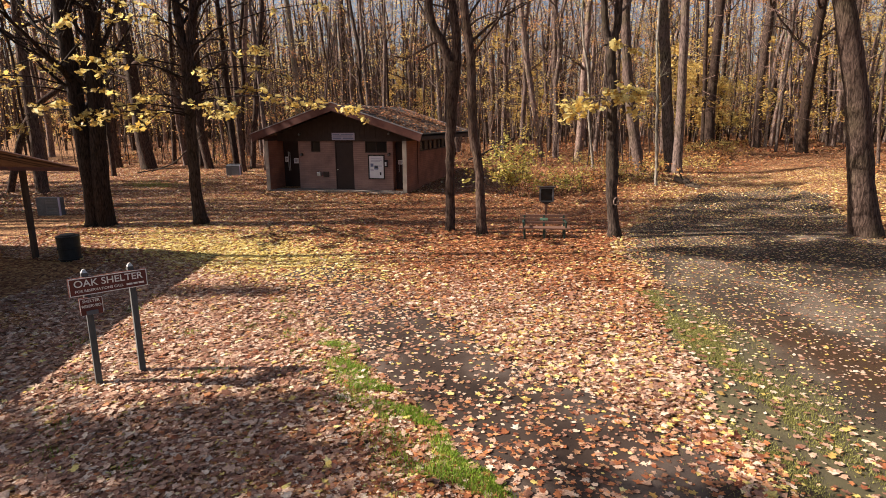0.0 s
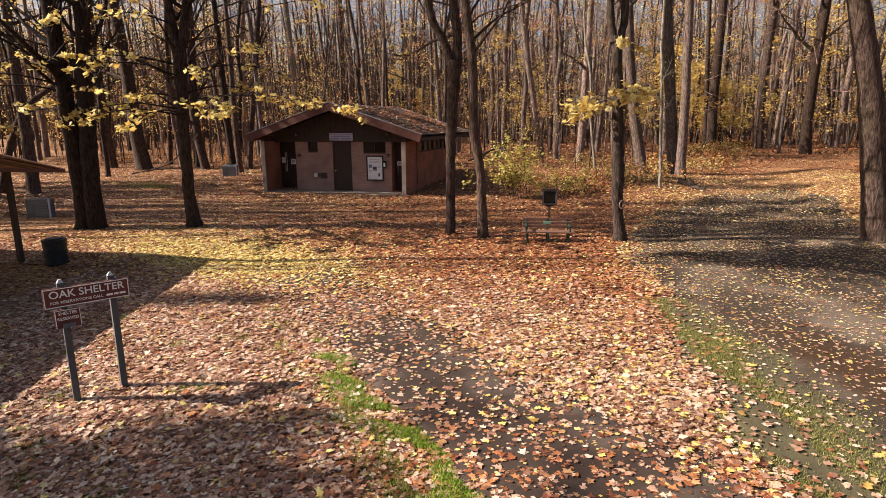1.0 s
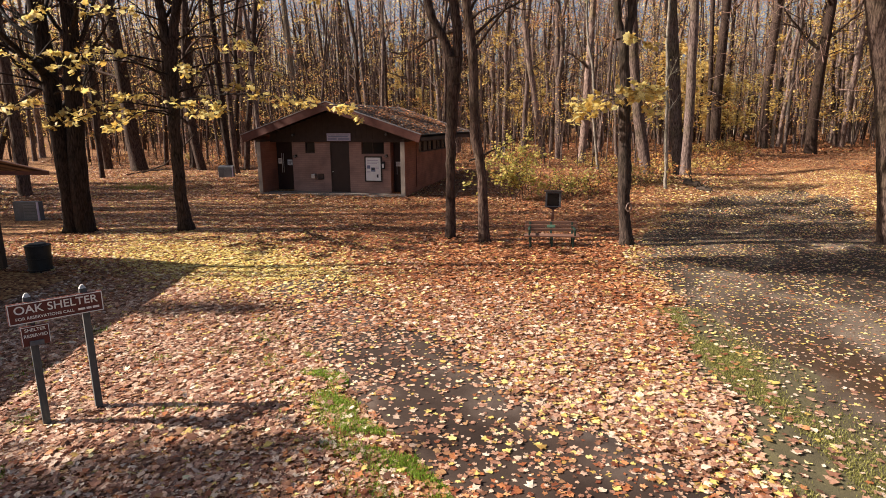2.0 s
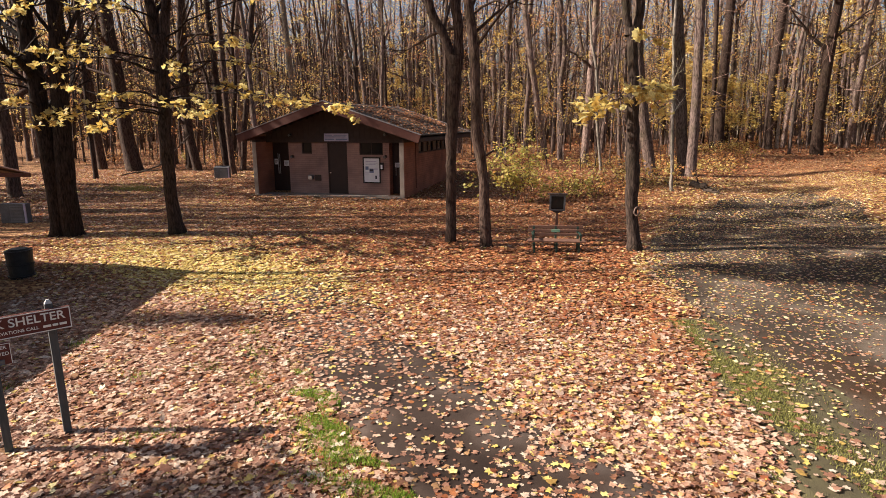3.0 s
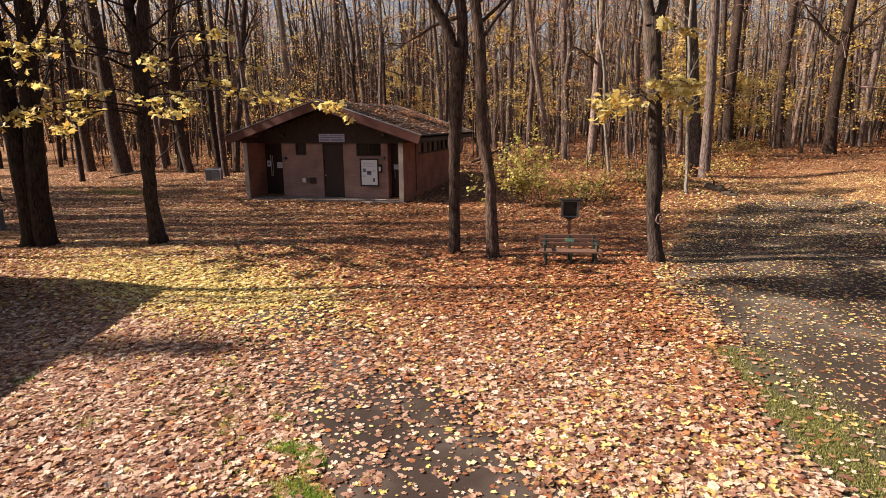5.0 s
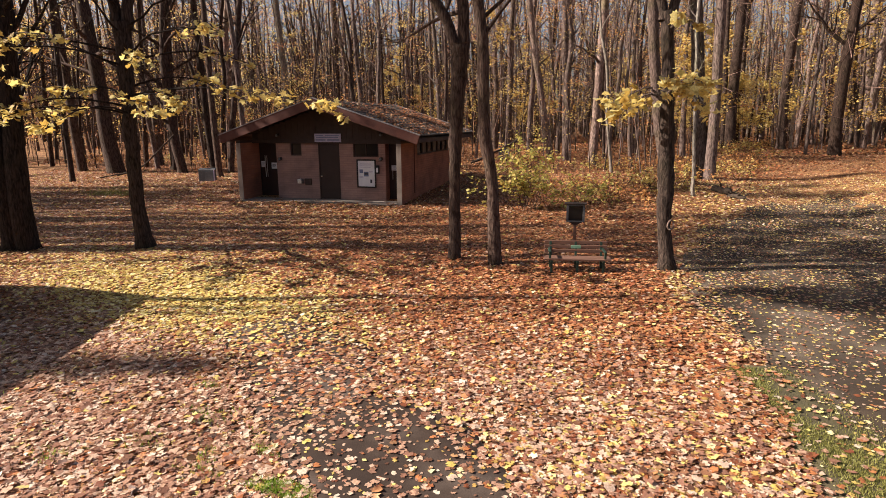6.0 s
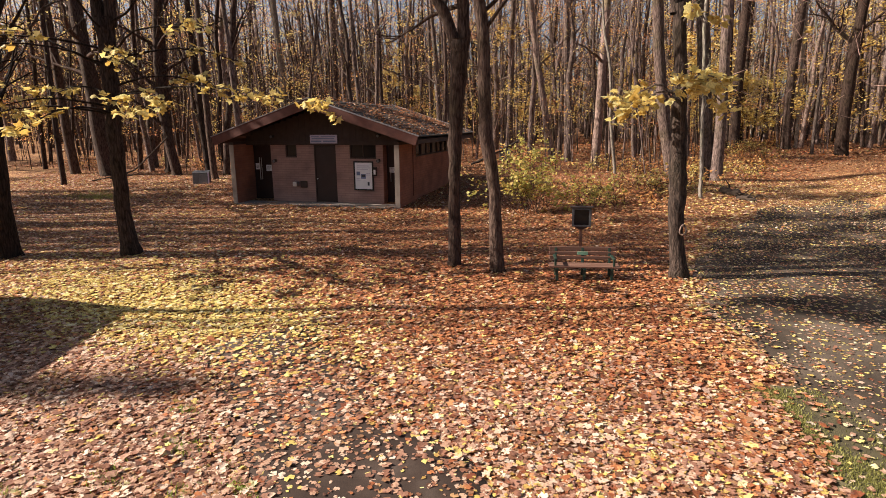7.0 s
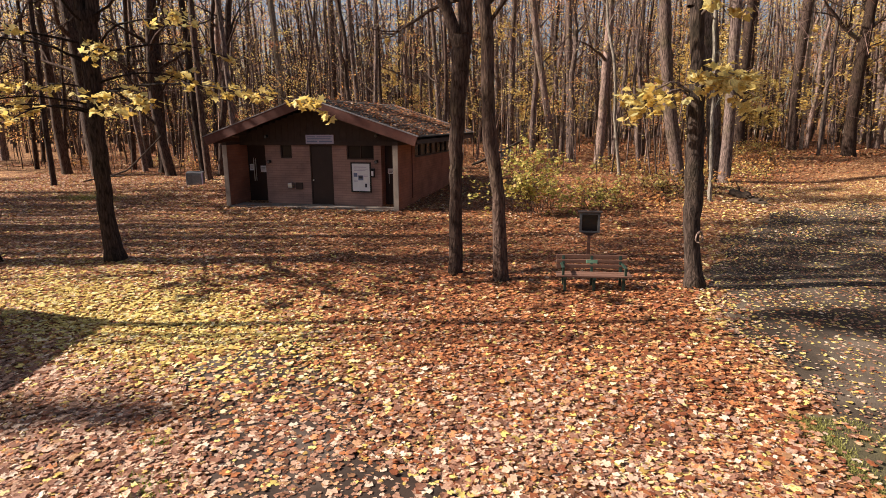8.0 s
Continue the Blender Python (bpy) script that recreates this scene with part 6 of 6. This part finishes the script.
g = np.random.default_rng(41)
n = 40000
s = -24 + 11.5 * g.random(n) ** 1.25
a = -np.abs(g.normal(0.02, 0.42, n))
ok = np.sin(s * 2.9) * np.sin(a * 7 + s * 1.6) + 0.45 * np.sin(s * 7 + a * 9) + g.normal(0, 0.25, n) > np.interp(s, [-24, -16.5, -15.2, -12.5], [-0.2, -0.25, 0.75, 1.1])
cx, cy = path_place(a, s)
grass("grass_blades", cx[ok], cy[ok], 0.055, GRASS, 42, "bright green grass along the edge of the asphalt path")
n = 80000
y = g.uniform(-24, -13.2, n)
x = np.interp(y, [-26, -21, -16, -13], [13.6, 12.1, 11.35, 10.75]) - 0.12 + g.normal(0, 0.58, n) * np.interp(y, [-24, -16, -13], [1.2, 1.0, 0.5])
ok = np.sin(x * 3.1 + 1) * np.sin(y * 1.3) + 0.6 * np.sin(x * 5.7 + y * 2.3) + g.normal(0, 0.35, n) > 0.1
grass("grass_blades", x[ok], y[ok], 0.034, GRASS_DULL, 43, "thin dull green grass beside the gravel track")
# stray tufts among the leaves
cen = np.stack([g.uniform(-1, 4, 12), g.uniform(-22, -16.5, 12)], -1)
cen = np.concatenate([cen, [(3.1, -19.2), (3.6, -17.2), (3.2, -16.4), (-14.5, 0.5), (-15.5, 0.9), (-13.9, 0.2), (-14.9, 0.1)]])
pts = np.concatenate([c + g.normal(0, 0.12, (80, 2)) for c in cen])
grass("grass_blades", pts[:, 0], pts[:, 1], 0.065, GRASS, 44, "small green grass tufts among fallen leaves")


# a patch of green weeds at the foot of the wood
pts = np.stack([g.normal(-15.2, 0.9, 900), g.normal(0.6, 0.35, 900)], -1)
grass("weeds", pts[:, 0], pts[:, 1], 0.24, GRASS_DULL, 45, "patch of green weeds among the fallen leaves")


# ---- undergrowth ----
def bush(x, y, w, h, count, leafmat, seed, label):
    g = np.random.default_rng(seed)
    t = thing("bush", pose(x, y, float(land(x, y))), label, "bush", "undergrowth")
    st, lv = Tubes(), []
    for _ in range(20):
        px, py = g.normal(0, w * 0.3), g.normal(0, w * 0.22)
        ax = wander(g, (px, py, -0.1), (g.normal(0, 0.45), g.normal(0, 0.45), 1), h * g.uniform(0.6, 1.15), 5, 0.18, -0.04)
        st.add(ax, np.linspace(0.014, 0.004, 6), 3)
        for _ in range(7):
            q, e = sample(ax, g.uniform(0.25, 1))
            tw = wander(g, q, e / np.linalg.norm(e) + g.normal(0, 0.7, 3), h * g.uniform(0.2, 0.45), 3, 0.25, -0.05)
            st.add(tw, np.linspace(0.006, 0.002, 4), 3)
            for _ in range(count // 180):
                lv.append(sample(tw, g.uniform(0.2, 1))[0] + g.normal(0, 0.07, 3))
    tagged(st.build("stem_thicket", BARK_DARK, t), kind="stuff")
    leaf_mesh("foliage", np.array(lv), g.uniform(0.08, 0.16, len(lv)), 0.5, [leafmat], g, parent=t, shape=SIMPLE)


bush(5.7, 0.2, 1.9, 2.6, 2400, BUSH_GREEN, 51, "sprawling yellow-green bush beside the building")
bush(7.6, 1.5, 2.2, 1.2, 560, BUSH_GREEN, 52, "yellowing low bush on the leafy bank")
bush(9.2, 2.7, 2.4, 0.7, 380, LEAF_AMBER, 53, "low yellow undergrowth on the leafy bank")
for i, (x, y) in enumerate([(15.0, 27), (16.8, 29), (18.2, 31), (19.6, 33), (13.2, 17), (21.3, 35), (25.4, 12), (24.2, 3), (10.5, 14), (8, 15), (-18, 12), (-22, 14), (-28, 12), (-12, 14), (3, 18), (10.6, 4.6), (11.6, 7.2), (14.9, 12), (16.2, 15.5), (9.2, 6.2), (7.2, 3.6), (12.9, 10.8), (17.6, 21), (19.0, 25), (22.6, 38)]):
    bush(x, y, 2.6, 1.0, 500, LEAF_YELLOW if i % 2 else LEAF_AMBER, 60 + i, "low yellow-leaved undergrowth at the wood's edge")


# ---- dead wood ----
def dead_log(name, pts, r, label, seed, kinks=10, twigs=4, capped=False):
    """Broken dead wood: a knobbly length with a few snags."""
    g = np.random.default_rng(seed)
    t = thing(name, pose(*pts[0]), label, "log")
    tb = Tubes()
    ax = smooth_axis(np.array(pts) - np.array(pts[0]), kinks) + g.normal(0, r * 0.22, (kinks, 3))
    tb.add(ax, r * g.uniform(0.8, 1.15, kinks), 12)
    v = np.concatenate(tb.v)
    v += g.normal(0, r * 0.09, v.shape)
    tb.v = [v]
    tb.build("bark", LOG_WOOD, t)
    if capped:
        for e, nb in ((0, 1), (-1, -2)):
            d = Vector(ax[e] - ax[nb]).normalized()
            part("broken_end", rod(Vector(ax[e]) - d * 0.03, Vector(ax[e]) + d * 0.02, r * 0.93, r * 0.7, 12), LOG_WOOD, t, "ragged broken end")
    for _ in range(twigs):
        sp = Tubes()
        q, e = sample(ax, g.uniform(0.2, 0.95))
        sp.add(wander(g, q, (g.normal(0, 1), g.normal(0, 1), 0.5), r * g.uniform(3, 9), 4, 0.35, 0), np.linspace(r * 0.35, r * 0.1, 5), 5)
        sp.build("snag", LOG_WOOD, t)


def on_land(x, y, dz):
    return (x, y, float(land(x, y)) + dz)


dead_log("fallen_log", [on_land(12.95, 5.0, 0.13), on_land(13.2, 4.6, 0.16), on_land(13.45, 4.2, 0.12)], 0.14, "rotten dark log at the edge of the track", 71, capped=True, twigs=3)
dead_log("fallen_log", [on_land(13.4, 3.8, 0.02), on_land(13.6, 3.55, 0.12), on_land(13.85, 3.3, 0.02)], 0.11, "broken dark root stump beside the track", 72, capped=True, twigs=5)
dead_log("fallen_branch", [on_land(-0.6, 17.0, 0.1), on_land(1.2, 17.8, 0.9), on_land(2.6, 18.6, 1.7)], 0.075, "dark fallen trunk propped among the trees", 73)
dead_log("fallen_branch", [on_land(-20.6, 6.6, 0.05), on_land(-19.3, 7.2, 0.5), on_land(-18.6, 7.4, 1.1), on_land(-17.4, 8.1, 2.4)], 0.045, "dark dead branch leaning against a tree", 74, 16, 8)
dead_log("fallen_branch", [on_land(-20.9, 5.6, 0.05), on_land(-19.9, 6.1, 0.25), on_land(-18.8, 6.5, 0.3)], 0.04, "dark fallen branch on the leaves", 75, 12, 6)


# ---- a cut stump where the track enters the wood ----
def stump(x, y, r, h):
    g = np.random.default_rng(81)
    t = thing("tree_stump", pose(x, y, float(land(x, y))), "low pale-topped cut tree stump at the wood's edge", "stump")
    tb = Tubes()
    tb.add([(0, 0, -0.2), (0, 0, 0.06), (0, 0, h * 0.5), (0, 0, h)], [r * 1.35, r * 1.2, r, r * 0.96], 16)
    tb.v = [tb.v[0] + g.normal(0, r * 0.05, tb.v[0].shape) * (1, 1, 0)]
    tb.build("bark", BARK_DARK, t)
    part("cut_face", rod((0, 0, h - 0.03), (0, 0, h + 0.012), r * 0.95, r * 0.92, 16), SUNLIT_END_AND_CUT, t, "pale weathered cut face")


stump(28.2, 43.0, 0.36, 0.5)
